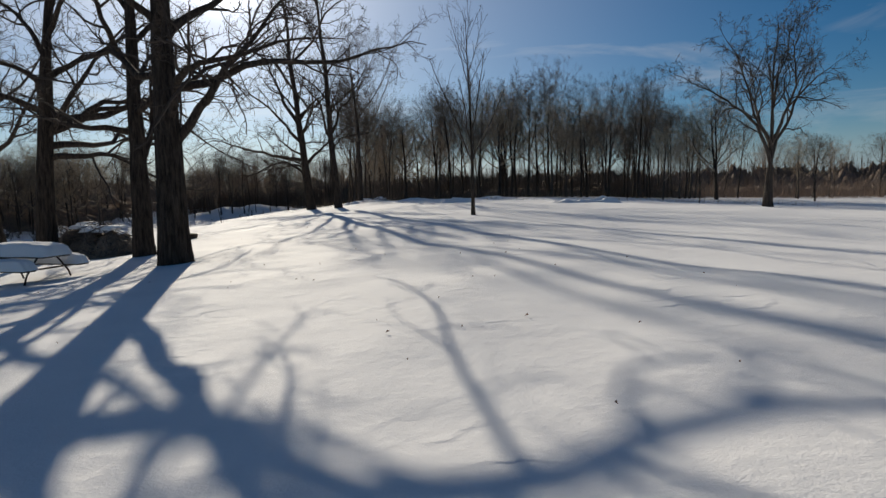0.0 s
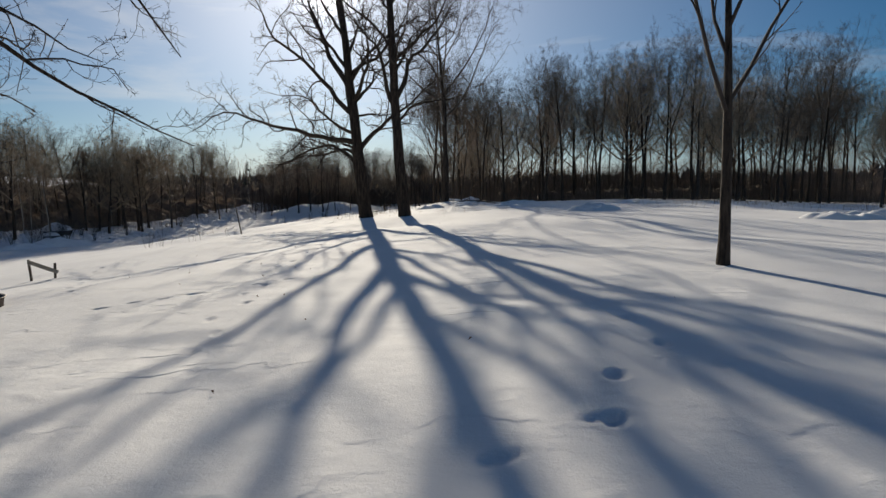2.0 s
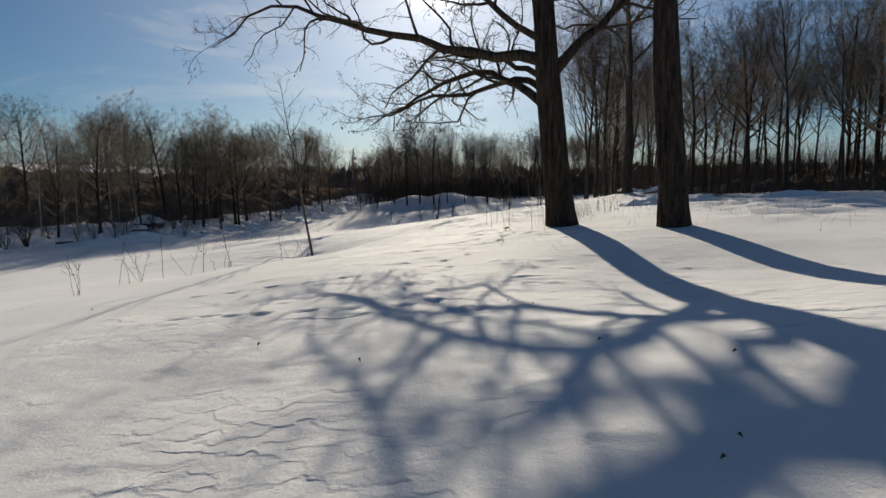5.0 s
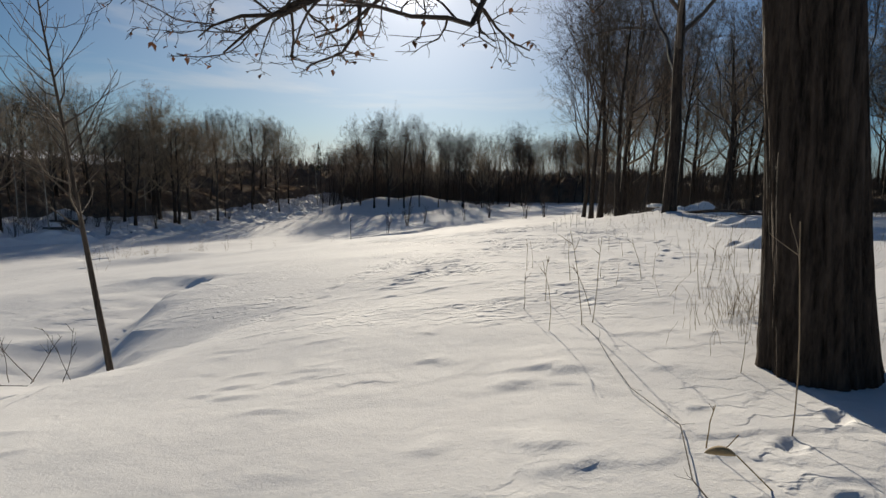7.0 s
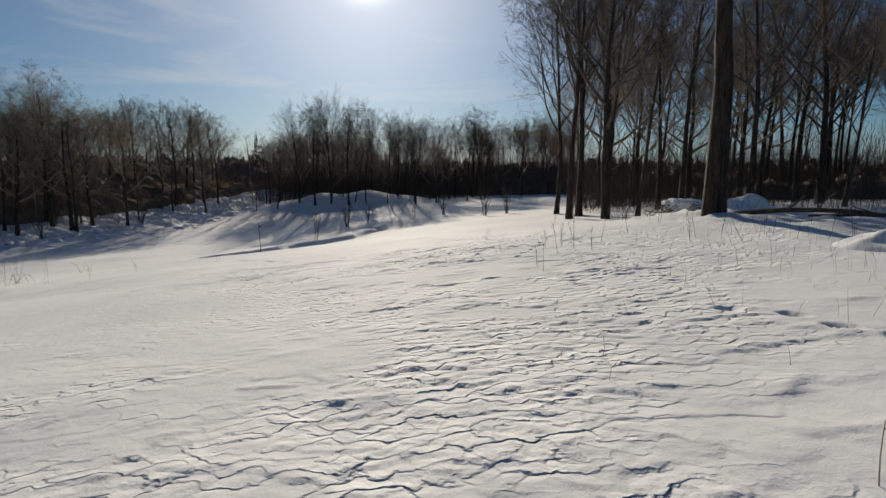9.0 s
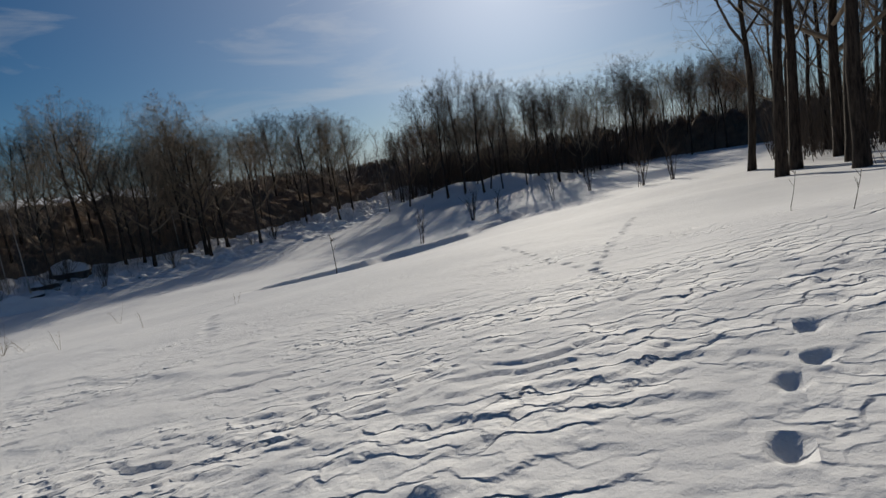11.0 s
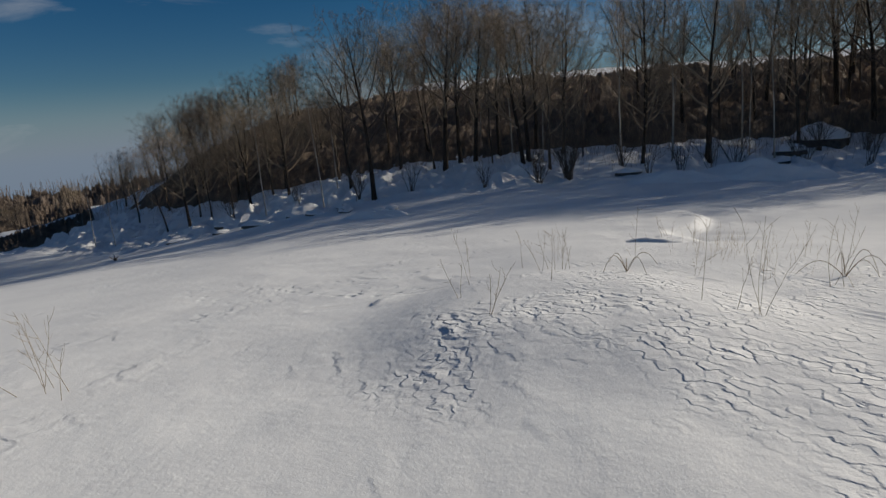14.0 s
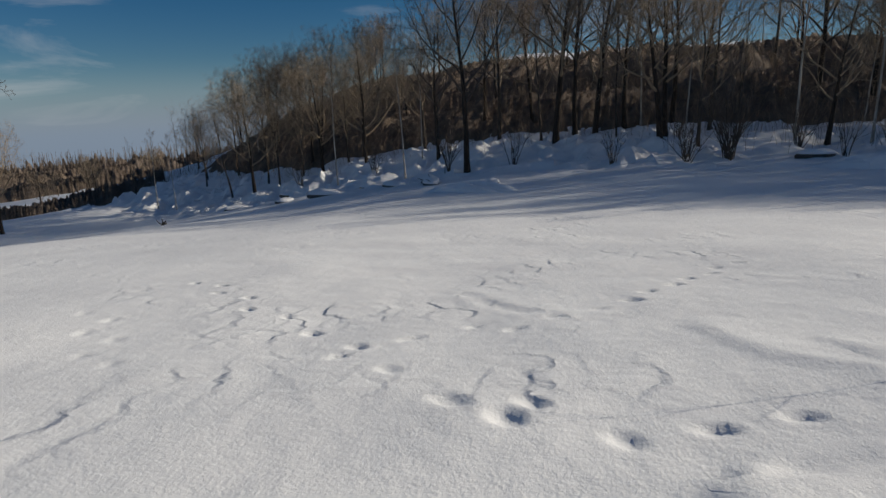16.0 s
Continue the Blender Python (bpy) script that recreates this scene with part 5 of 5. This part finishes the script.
for k in range(40):
    x, y = weed_rng.uniform(-15.8, -9.0), weed_rng.uniform(73.5, 82.0)
    weed("dry_stalk", x, y, weed_rng.uniform(0.4, 1.0), 300 + k, "dark dry weed stalk standing in crusted snow", 1, 3, 0.006, TWIG, "dry weed", 0.18, "dark stalks", 0.5)
for x, y, h, sd in [(-15.55, 71.3, 0.85, 1), (-15.75, 72.1, 0.5, 2), (-15.4, 74.0, 0.7, 3), (-15.0, 76.4, 1.0, 4), (-14.4, 75.4, 1.1, 5), (-13.6, 76.6, 1.0, 6)]:
    weed("dry_stalk", x, y, h, 350 + sd, "bent dark weed stalk leaning over the crusted snow", 1, 4, 0.0055, TWIG, "dry weed", 0.45, "dark stalks", 0.6)
# shoots on the lower slope
for x, y, h, st, sd in [(-45.3, 77.4, 1.3, 1, 1), (-41.7, 76.9, 0.9, 2, 2), (-44.9, 79.2, 1.0, 9, 3), (-45.7, 81.4, 1.7, 1, 4), (-40.0, 80.4, 1.2, 1, 5), (-39.2, 80.8, 1.35, 5, 6), (-38.3, 82.0, 1.3, 2, 7), (-41.4, 83.3, 1.4, 3, 8), (-42.6, 84.2, 1.3, 2, 9),
                        (-38.9, 71.9, 1.05, 7, 10), (-43.3, 77.3, 1.15, 1, 11), (-42.3, 78.7, 1.2, 1, 12), (-46.5, 79.9, 0.8, 3, 13), (-42.9, 81.6, 0.5, 2, 14), (-37.6, 83.6, 0.9, 2, 15), (-39.9, 77.4, 0.8, 3, 16),
                        (-37.7, 87.0, 0.8, 2, 17), (-48.5, 84.0, 0.9, 3, 18), (-52.0, 84.6, 0.8, 4, 19), (-46.8, 86.2, 0.8, 3, 20), (-33.6, 88.0, 0.6, 2, 21), (-44.0, 90.0, 0.9, 3, 22)]:
    weed("bare_shoot", x, y, h, 400 + sd, "thin tan bare shoot on the snowy slope" if st == 1 else "clump of thin tan shoots on the snowy slope", st, 4, 0.0042, TWIG_WARM, "shrub", 0.12 if st == 1 else 0.22, "slope shoots", 0.35)


def arch_twig(x, y, seed):
    """A bramble bowed over to the snow."""
    rng = np.random.default_rng(seed)
    root = tagged(new("bramble"), "bowed dry bramble canes touching the snow", "bramble")
    for k in range(5):
        a = rng.uniform(0, 6.28)
        r, h = rng.uniform(0.5, 1.0), rng.uniform(0.25, 0.55)
        t = np.linspace(0, 1, 9)
        pts = np.stack([np.cos(a) * r * t, np.sin(a) * r * t, h * np.sin(np.pi * t) - 0.02], -1)
        rods_part("cane", [(pts, np.linspace(0.008, 0.004, 9))], 4, TWIG_WARM, root)
    root.matrix_basis = pose(x, y, ground_z(x, y), 0, 0, 0)


arch_twig(-43.6, 80.5, 1)
arch_twig(-42.2, 84.0, 2)

# a dried seed pod on its broken stalk beside the trail
pod = tagged(new("seed_pod"), "dry brown milkweed pod on a fallen stalk", "seed pod")
t = np.linspace(0, 1, 12)
rods_part("husk", [(np.stack([0.17 * t - 0.085, 0 * t, 0.09 + 0.05 * t + 0.02 * np.sin(np.pi * t)], -1), 0.001 + 0.024 * np.sin(np.pi * t) ** 0.8)], 10, STRAW, pod, "split tan husk")
rods_part("stalk", [rod([(0.085, 0, 0.14), (0.16, 0.02, 0.08), (0.28, 0.03, 0.0), (0.5, 0.08, 0.0)], [0.004] * 4), rod([(-0.02, 0.02, 0.10), (0.02, 0.05, 0.16), (0.05, 0.08, 0.22)], [0.003] * 3)], 5, STRAW, pod)
pod.matrix_basis = pose(-12.95, 51.55, ground_z(-12.95, 51.55), 0, 0, -35)


# ---- shrubs and clutter along the brook and the far bank ----
def shrub(x, y, height, stems, seed, label, mat=None, spread=0.45, group="bank shrubs"):
    rng = np.random.default_rng(seed)
    root = tagged(new("shrub"), label, "shrub", group)
    rods = []
    for k in range(stems):
        a = rng.uniform(0, 6.28)
        tilt = spread * rng.uniform(0.1, 1.3)
        h = height * rng.uniform(0.6, 1.1)
        stem = wander_path(rng, (rng.normal(0, 0.12), rng.normal(0, 0.12), -0.1), (math.cos(a) * tilt, math.sin(a) * tilt, 1), h, 0.028, 0.008, 6, 0.07, 0.02)
        rods = [stem]
        for b in range(5):
            i = rng.integers(2, 6)
            d = side_way(rng, unit(stem[0][i + 1 if i < 6 else i] - stem[0][i - 1]), rng.uniform(20, 45), rng.uniform(0, 6.28))
            rods.append(wander_path(rng, stem[0][i], d, h * rng.uniform(0.2, 0.45), 0.012, 0.006, 6, 0.1, 0.03))
        rods_part("stem", rods, 4, mat or TWIG, root)
    root.matrix_basis = pose(x, y, ground_z(x, y), 0, 0, 0)
    return root


shrub(-79.4, 87.2, 5.5, 44, 1, "large many-stemmed bare willow shrub at the bank foot", spread=0.35)
shrub(-80.6, 85.0, 3.0, 10, 2, "many-stemmed bare shrub at the bank foot")
shrub(-82.0, 109.0, 4.5, 22, 3, "dense bare shrub beside a snowy boulder")
shrub(-83.0, 112.0, 4.0, 18, 4, "dense bare shrub beside a snowy boulder")
shrub(-80.5, 80.5, 2.2, 10, 5, "low bare shrub in the shaded snow")
shrub(-79.0, 96.0, 3.0, 12, 6, "many-stemmed bare shrub at the bank foot")
shrub(-78.0, 100.0, 3.5, 14, 7, "many-stemmed bare shrub at the bank foot")
shrub(-76.5, 118.0, 4.0, 16, 8, "many-stemmed bare shrub at the bank foot")
shrub(-41.0, 125.6, 3.4, 14, 9, "clump of bare shoots on the brook edge", spread=0.25, group="brook shrubs")
shrub(-39.0, 127.5, 2.6, 6, 10, "clump of bare shoots on the brook edge", spread=0.2, group="brook shrubs")
shrub(-37.2, 108.5, 2.4, 5, 11, "thin bare shoots on the undercut brook edge", spread=0.15, group="brook shrubs")
shrub(-33.5, 128.5, 3.0, 3, 12, "thin bare shoots on the brook edge", spread=0.15, group="brook shrubs")
shrub(-30.5, 131.0, 2.4, 9, 13, "clump of bare shoots on the brook edge", spread=0.3, group="brook shrubs")
shrub(-24.0, 122.0, 3.6, 9, 14, "bare shoots at the edge of the grove", spread=0.2, group="brook shrubs")
shrub(-21.5, 120.0, 3.2, 8, 15, "bare shoots at the edge of the grove", spread=0.2, group="brook shrubs")
shrub_rng = random.Random(8)
for k in range(16):
    y = shrub_rng.uniform(48, 140)
    shrub(float(bank_foot(y)) - shrub_rng.uniform(1.0, 8.0), y, shrub_rng.uniform(1.6, 3.6), shrub_rng.randint(7, 16), 30 + k, "many-stemmed bare shrub in the shaded snow")
stub = weed("dead_stub", -36.6, 97.9, 2.6, 501, "dark broken sapling stub on the brook edge", 1, 5, 0.035, BARK_GREY, "dead sapling", 0.05)


def boulder(x, y, size, seed, label, name="boulder", snow=True):
    """A rounded stone with snow lying on it."""
    root = tagged(new(name), label, "boulder", "bank boulders")
    bm = bmesh.new()
    bmesh.ops.create_icosphere(bm, subdivisions=3, radius=1.0)
    cap = bmesh.new()
    bmesh.ops.create_icosphere(cap, subdivisions=3, radius=1.0)
    for b, grow_, flat in ((bm, 1.0, 0.0), (cap, 1.06, 1.0)):
        for v in b.verts:
            n = 1 + 0.22 * noise.noise(v.co * 1.4 + Vector((seed, 0, 0))) + 0.10 * noise.noise(v.co * 3.1 + Vector((0, seed, 0)))
            v.co = Vector((v.co.x * size[0], v.co.y * size[1], v.co.z * size[2])) * n * grow_
            if flat:
                v.co.z = max(v.co.z, size[2] * 0.2) + 0.03
    bm_part("stone", bm, ROCK, root, "", True)
    if snow:
        bm_part("snow_cap", cap, SNOW_CAP, root, "rounded snow cap", True)
    else:
        cap.free()
    root.matrix_basis = pose(x, y, ground_z(x, y), 0, 0, seed * 37)
    return root


boulder(-84.5, 110.5, (2.2, 1.6, 1.5), 1, "large dark boulder under a snow cap on the bank")
boulder(-81.8, 106.4, (1.2, 0.9, 0.8), 2, "dark boulder under a snow cap on the bank")
for k, (x, y) in enumerate([(-76.5, 73.0), (-81.5, 66.0), (-83.0, 60.5), (-85.5, 56.5), (-88.0, 51.0), (-79.5, 69.0), (-84.2, 63.5), (-79.2, 92.0), (-78.6, 104.0), (-77.0, 114.0), (-92.0, 46.0), (-90.0, 55.0)]):
    boulder(x, y, (0.8 + 0.3 * (k % 3), 0.5 + 0.1 * (k % 2), 0.28 + 0.08 * (k % 3)), 5 + k, "low dark stone under snow at the bank foot")


def drift(x, y, length, width, height, turn, seed, label="smooth rounded snowdrift on open snow"):
    """A hump of snow lying on the ground."""
    n, m = 44, 22
    u, v = np.meshgrid(np.linspace(-1, 1, n), np.linspace(-1, 1, m), indexing="ij")
    c, s = math.cos(radians(turn)), math.sin(radians(turn))
    X, Y = x + c * u * length / 2 - s * v * width / 2, y + s * u * length / 2 + c * v * width / 2
    r = np.sqrt(u * u + v * v)
    H = height * np.clip(1 - r**2, 0, 1) ** 0.7 * (1 + 0.5 * value_noise(u * 2.5 + seed, v * 2.5, seed) + 0.2 * value_noise(u * 6, v * 6 + seed, seed))
    Z = land(X, Y) - 0.06 + H
    idx = np.arange(n * m).reshape(n, m)
    q = np.stack([idx[:-1, :-1], idx[1:, :-1], idx[1:, 1:], idx[:-1, 1:]], -1).reshape(-1, 4)
    me = mesh_arrays("snowdrift", np.stack([X - x, Y - y, Z - ground_z(x, y)], -1), q, SNOW, True)
    ob = tagged(new("snowdrift", me), label, "snowdrift", "snowdrifts")
    ob.location = (x, y, ground_z(x, y))
    return ob


drift(-74.5, 100.0, 10.0, 3.0, 1.0, 65, 1, "long smooth snowdrift at the bank foot")
drift(-75.5, 94.0, 8.0, 2.6, 0.6, 70, 2)
drift(-73.5, 72.0, 6.0, 1.8, 0.45, 60, 3)
# low hump added in place of a small shaded hollow in the snow
drift(-50.6, 83.6, 2.6, 1.4, 0.13, 30, 4)
drift(-9.8, 64.0, 2.4, 1.6, 0.30, 10, 6, "snow-covered heap at the edge of the weeds")
drift(-7.6, 66.5, 2.6, 1.8, 0.28, -20, 7, "snow-covered heap at the edge of the weeds")
drift(1.3, 52.6, 3.0, 2.0, 0.35, 10, 8)
drift(9.7, 43.9, 3.2, 2.0, 0.35, 0, 9)
drift(12.5, 45.5, 3.4, 1.8, 0.4, 20, 10)
drift(17.0, 62.0, 5.0, 3.0, 0.3, 5, 11)
drift(6.0, 66.0, 5.0, 2.6, 0.3, -8, 12)
drift(-3.0, 68.0, 4.6, 2.6, 0.3, 12, 13)
drift(-8.5, 72.5, 3.4, 2.2, 0.35, -20, 14)
drift(-4.0, 58.0, 8.0, 2.0, 0.18, -4, 15, "long low snow ridge beside the knoll")

# brush and log heap under snow beside the grove
brush_heap("brush_pile", -10.0, 83.6, 4.0, 2.0, 0.6, 5, "brush and log pile under thick snow near the grove", 60, 62, core=False)
drift(-10.6, 84.9, 2.6, 1.8, 0.62, 10, 21, "thick snow over the brush pile")
drift(-8.6, 83.3, 3.4, 1.8, 0.6, -12, 22, "thick snow over the brush pile")
drift(-9.9, 82.8, 1.6, 1.2, 0.45, 30, 23, "thick snow over the brush pile")


def fallen(x, y, x2, y2, radius, seed, label, lift=0.25):
    rng = np.random.default_rng(seed)
    root = tagged(new("fallen_branch"), label, "fallen branch", "fallen branches")
    n = 9
    t = np.linspace(0, 1, n)
    pts = np.stack([t * (x2 - x), t * (y2 - y), 0 * t], -1)
    pts[:, 2] = land(x + pts[:, 0], y + pts[:, 1]) - ground_z(x, y) + lift * np.sin(np.pi * t) * 0.5 + 0.02
    pts[1:-1] += rng.normal(0, 0.022 * np.hypot(x2 - x, y2 - y) / 4, (n - 2, 3)) * [1, 1, 0.4]
    main = (pts, np.linspace(radius, radius * 0.35, n))
    rods_part("limb", [main], 7, BARK_GREY, root)
    shoots = []
    for k in range(7):
        i = rng.integers(2, n - 1)
        d = unit(np.array([rng.normal(0, 1), rng.normal(0, 1), rng.uniform(0.0, 0.9)]))
        shoots.append(wander_path(rng, pts[i], d, rng.uniform(0.3, 0.9) * min(np.hypot(x2 - x, y2 - y) / 4, radius * 16 + 0.1), radius * 0.4, radius * 0.15, 6, 0.1, 0))
    for shoot in shoots:
        rods_part("side_branch", [shoot], 5, TWIG, root)
    root.location = (x, y, ground_z(x, y))
    return root


fallen(-10.0, 80.5, -5.5, 75.0, 0.09, 1, "fallen bare limb lying across snow by the grove", 0.5)
fallen(-8.0, 80.0, -5.0, 73.5, 0.06, 2, "fallen bare limb lying across snow by the grove", 0.4)
fallen(-12.55, 49.21, -13.82, 55.11, 0.005, 3, "thin fallen branch lying on the snow", 0.03)
fallen(-22.3, 52.6, -20.3, 53.6, 0.012, 4, "thin fallen branch lying on the snow", 0.3)
fallen(-80.6, 68.2, -77.9, 69.5, 0.10, 5, "dark log lying in snow at the bank foot", 0.2)
fallen(-82.5, 48.0, -80.2, 49.2, 0.12, 6, "dark log lying in snow at the bank foot", 0.2)

# small stake and short trees far over the field
weed("field_stake", 24.7, 56.6, 2.2, 601, "dark thin stake tree standing in the field", 1, 4, 0.06, BARK_GREY, "stake", 0.02)
for k, (x, y, kind, size) in enumerate([(30, 80, 2, 0.62), (24, 86, 3, 0.66), (37, 92, 2, 0.6), (19, 90, 2, 0.7), (62, 98, 3, 0.6), (72, 120, 2, 0.7), (48, 110, 3, 0.65)]):
    plant(x, y, kind, size)
# trees that stand out at the edges of the woods
for x, y, kind, size in [(-89.5, 27.0, 7, 1.0), (-89.5, 77.5, 7, 1.12), (-85.0, 127.0, 7, 1.2), (-98.0, 121.0, 7, 1.2), (-83.5, 71.0, 3, 1.05), (-90.0, 79.0, 3, 1.0), (-86.0, 66.0, 6, 1.0), (-88.0, 60.0, 6, 1.0), (-94.0, 50.0, 7, 0.9), (-100.0, 36.0, 6, 0.95), (-97.0, 40.0, 6, 0.9),
                         (-83.0, 97.0, 6, 1.1), (-84.5, 93.0, 6, 1.15), (-84.0, 103.5, 6, 1.0), (-10.9, 79.2, 3, 1.3), (-13.2, 94.5, 3, 0.95), (-15.2, 97.5, 0, 1.05), (-14.6, 100.5, 1, 1.1), (-16.2, 106.0, 0, 1.0), (-82.0, 125.0, 7, 1.05), (-88.0, 118.0, 3, 1.05), (-57.0, 152.0, 1, 0.9), (-54.5, 153.0, 0, 0.95), (-51.0, 152.0, 1, 0.85), (-60.5, 153.5, 0, 0.85)]:
    plant(x, y, kind, size)


# dark spruces among the bare woods at the valley end
def spruce(x, y, height, seed):
    rng = np.random.default_rng(seed)
    root = tagged(new("spruce_tree"), "small dark green spruce among bare trees", "tree", "spruces")
    rods_part("trunk", [rod([(0, 0, -0.2), (0, 0, height)], [0.02 * height, 0.02])], 7, BARK_GREY, root)
    V, F, n = [], [], 0
    for k in range(int(height * 26)):
        t = rng.random() ** 1.3
        z = height * (0.08 + 0.9 * t)
        r = height * 0.22 * (1 - t) + 0.15
        a = rng.uniform(0, 6.28)
        w = 0.18 + 0.35 * (1 - t)
        tip = np.array([math.cos(a) * r, math.sin(a) * r, z - 0.25 * r])
        side = np.array([-math.sin(a), math.cos(a), 0]) * w * 0.5
        base_ = np.array([math.cos(a) * r * 0.15, math.sin(a) * r * 0.15, z])
        mid = base_ * 0.45 + tip * 0.55
        V += [base_, mid + side + [0, 0, -0.10], tip, mid - side + [0, 0, -0.10], mid + [0, 0, 0.08]]
        F += [(n, n + 1, n + 4), (n + 1, n + 2, n + 4), (n + 2, n + 3, n + 4), (n + 3, n, n + 4)]
        n += 5
    part("boughs", mesh_arrays("boughs", np.array(V), np.array(F), CONIFER), root, "drooping dark needles")
    root.matrix_basis = pose(x, y, ground_z(x, y), 0, 0, 0)


for k, (x, y, h) in enumerate([(-78.0, 190.0, 13.0), (-88.0, 188.0, 12.0), (-62.0, 196.0, 11.0)]):
    spruce(x, y, h, 700 + k)


# dry leaves that still hang on the low limbs of the knoll oak
def hanging_leaves(tree, levels_from, n, seed):
    rng = np.random.default_rng(seed)
    V, F, c = [], [], 0
    tips = [p for p, _ in levels_from]
    for k in range(n):
        p = tips[rng.integers(len(tips))][-1]
        a, size = rng.uniform(0, 6.28), rng.uniform(0.05, 0.10)
        d, s = np.array([math.cos(a), math.sin(a), rng.uniform(-1.6, -0.4)]) * size * 0.7, np.array([-math.sin(a), math.cos(a), rng.uniform(-0.3, 0.3)]) * size * 0.33
        up_ = np.array([0, 0, size * 0.18])
        V += [p, p + d * 0.5 + s + up_, p + d, p + d * 0.5 - s + up_, p + d * 0.5]
        F += [(c, c + 1, c + 4), (c + 1, c + 2, c + 4), (c + 2, c + 3, c + 4), (c + 3, c, c + 4)]
        c += 5
    tagged(part("dry_leaves", mesh_arrays("dry_leaves", np.array(V), np.array(F), LEAF_DRY), tree, "curled brown leaves"), kind="stuff")


hanging_leaves(knoll_oak, KNOLL_TWIGS, 700, 5)


brush("brush", 2000, lambda r: (lambda y: (float(bank_foot(y)) - 4 - 14 * r.random() ** 0.7, y))(r.uniform(84, 160)), 0.5, 2.4, TWIG, 7, "low dark brush along the foot of the bank", 0.3, 0.009)
brush("brush", 500, lambda r: (lambda y: (float(bank_foot(y)) - 6 - 14 * r.random() ** 0.7, y))(r.uniform(40, 84)), 0.4, 2.0, TWIG, 8, "low dark brush along the foot of the bank", 0.3, 0.008)
brush("brush", 900, lambda r: (r.uniform(-13, 22), 82 + 16 * r.random() ** 0.6), 0.4, 1.8, TWIG, 6, "low bare brush fringing the edge of the grove", 0.35, 0.009)
# dry grass standing out of the snow, and dead leaves blown over it
brush("dry_grass", 420, lambda r: (r.normal(-7.5, 2.6), r.normal(60.0, 4.5)), 0.08, 0.38, STRAW, 71, "dry straw grass poking through lumpy snow", 0.35, 0.002)
brush("dry_grass", 260, lambda r: (r.normal(-10.0, 2.2), r.normal(72.0, 4.5)), 0.1, 0.55, STRAW, 72, "dry straw grass poking through the snow crust", 0.25, 0.002)
brush("dry_grass", 260, lambda r: (r.normal(-12.0, 0.35), r.normal(55.4, 0.7)), 0.12, 0.5, STRAW, 73, "tuft of dry grass at the foot of the oak", 0.3, 0.002)
brush("dry_grass", 110, lambda r: (lambda k: (-43.0 - 6.0 * k + r.normal(0, 1.3), 83.0 + 1.6 * k + r.normal(0, 0.9)))(r.random()), 0.2, 0.8, STRAW, 74, "dry stalks in the drifts beside the brook", 0.22, 0.002)
brush("dry_grass", 900, lambda r: (r.uniform(4, 40), r.normal(66.0, 6.0)), 0.2, 0.7, STRAW, 75, "dry grass over the far snowy field", 0.25, 0.006)


def leaf_litter(n, seed):
    rng = np.random.default_rng(seed)
    V, F, c = [], [], 0
    for _ in range(n):
        k = rng.random()
        x, y = np.interp(k, [0, 0.5, 1], [0.5, -2.5, -12.0]) + rng.normal(0, 3.0), np.interp(k, [0, 0.5, 1], [3.0, 17.0, 46.0]) + rng.normal(0, 3.0)
        p = np.array([x, y, ground_z(x, y) + 0.02])
        a, size = rng.uniform(0, 6.28), rng.uniform(0.012, 0.028)
        d, s = np.array([math.cos(a), math.sin(a), 0.4]) * size, np.array([-math.sin(a), math.cos(a), 0.2]) * size * 0.45
        V += [p - d, p + s + [0, 0, 0.02], p + d, p - s + [0, 0, 0.02], p]
        F += [(c, c + 1, c + 4), (c + 1, c + 2, c + 4), (c + 2, c + 3, c + 4), (c + 3, c, c + 4)]
        c += 5
    tagged(new("leaf_litter", mesh_arrays("leaf_litter", np.array(V), np.array(F), LEAF_DRY)), "scattered curled brown leaves on the snow", "leaf litter", kind="stuff")


leaf_litter(90, 9)
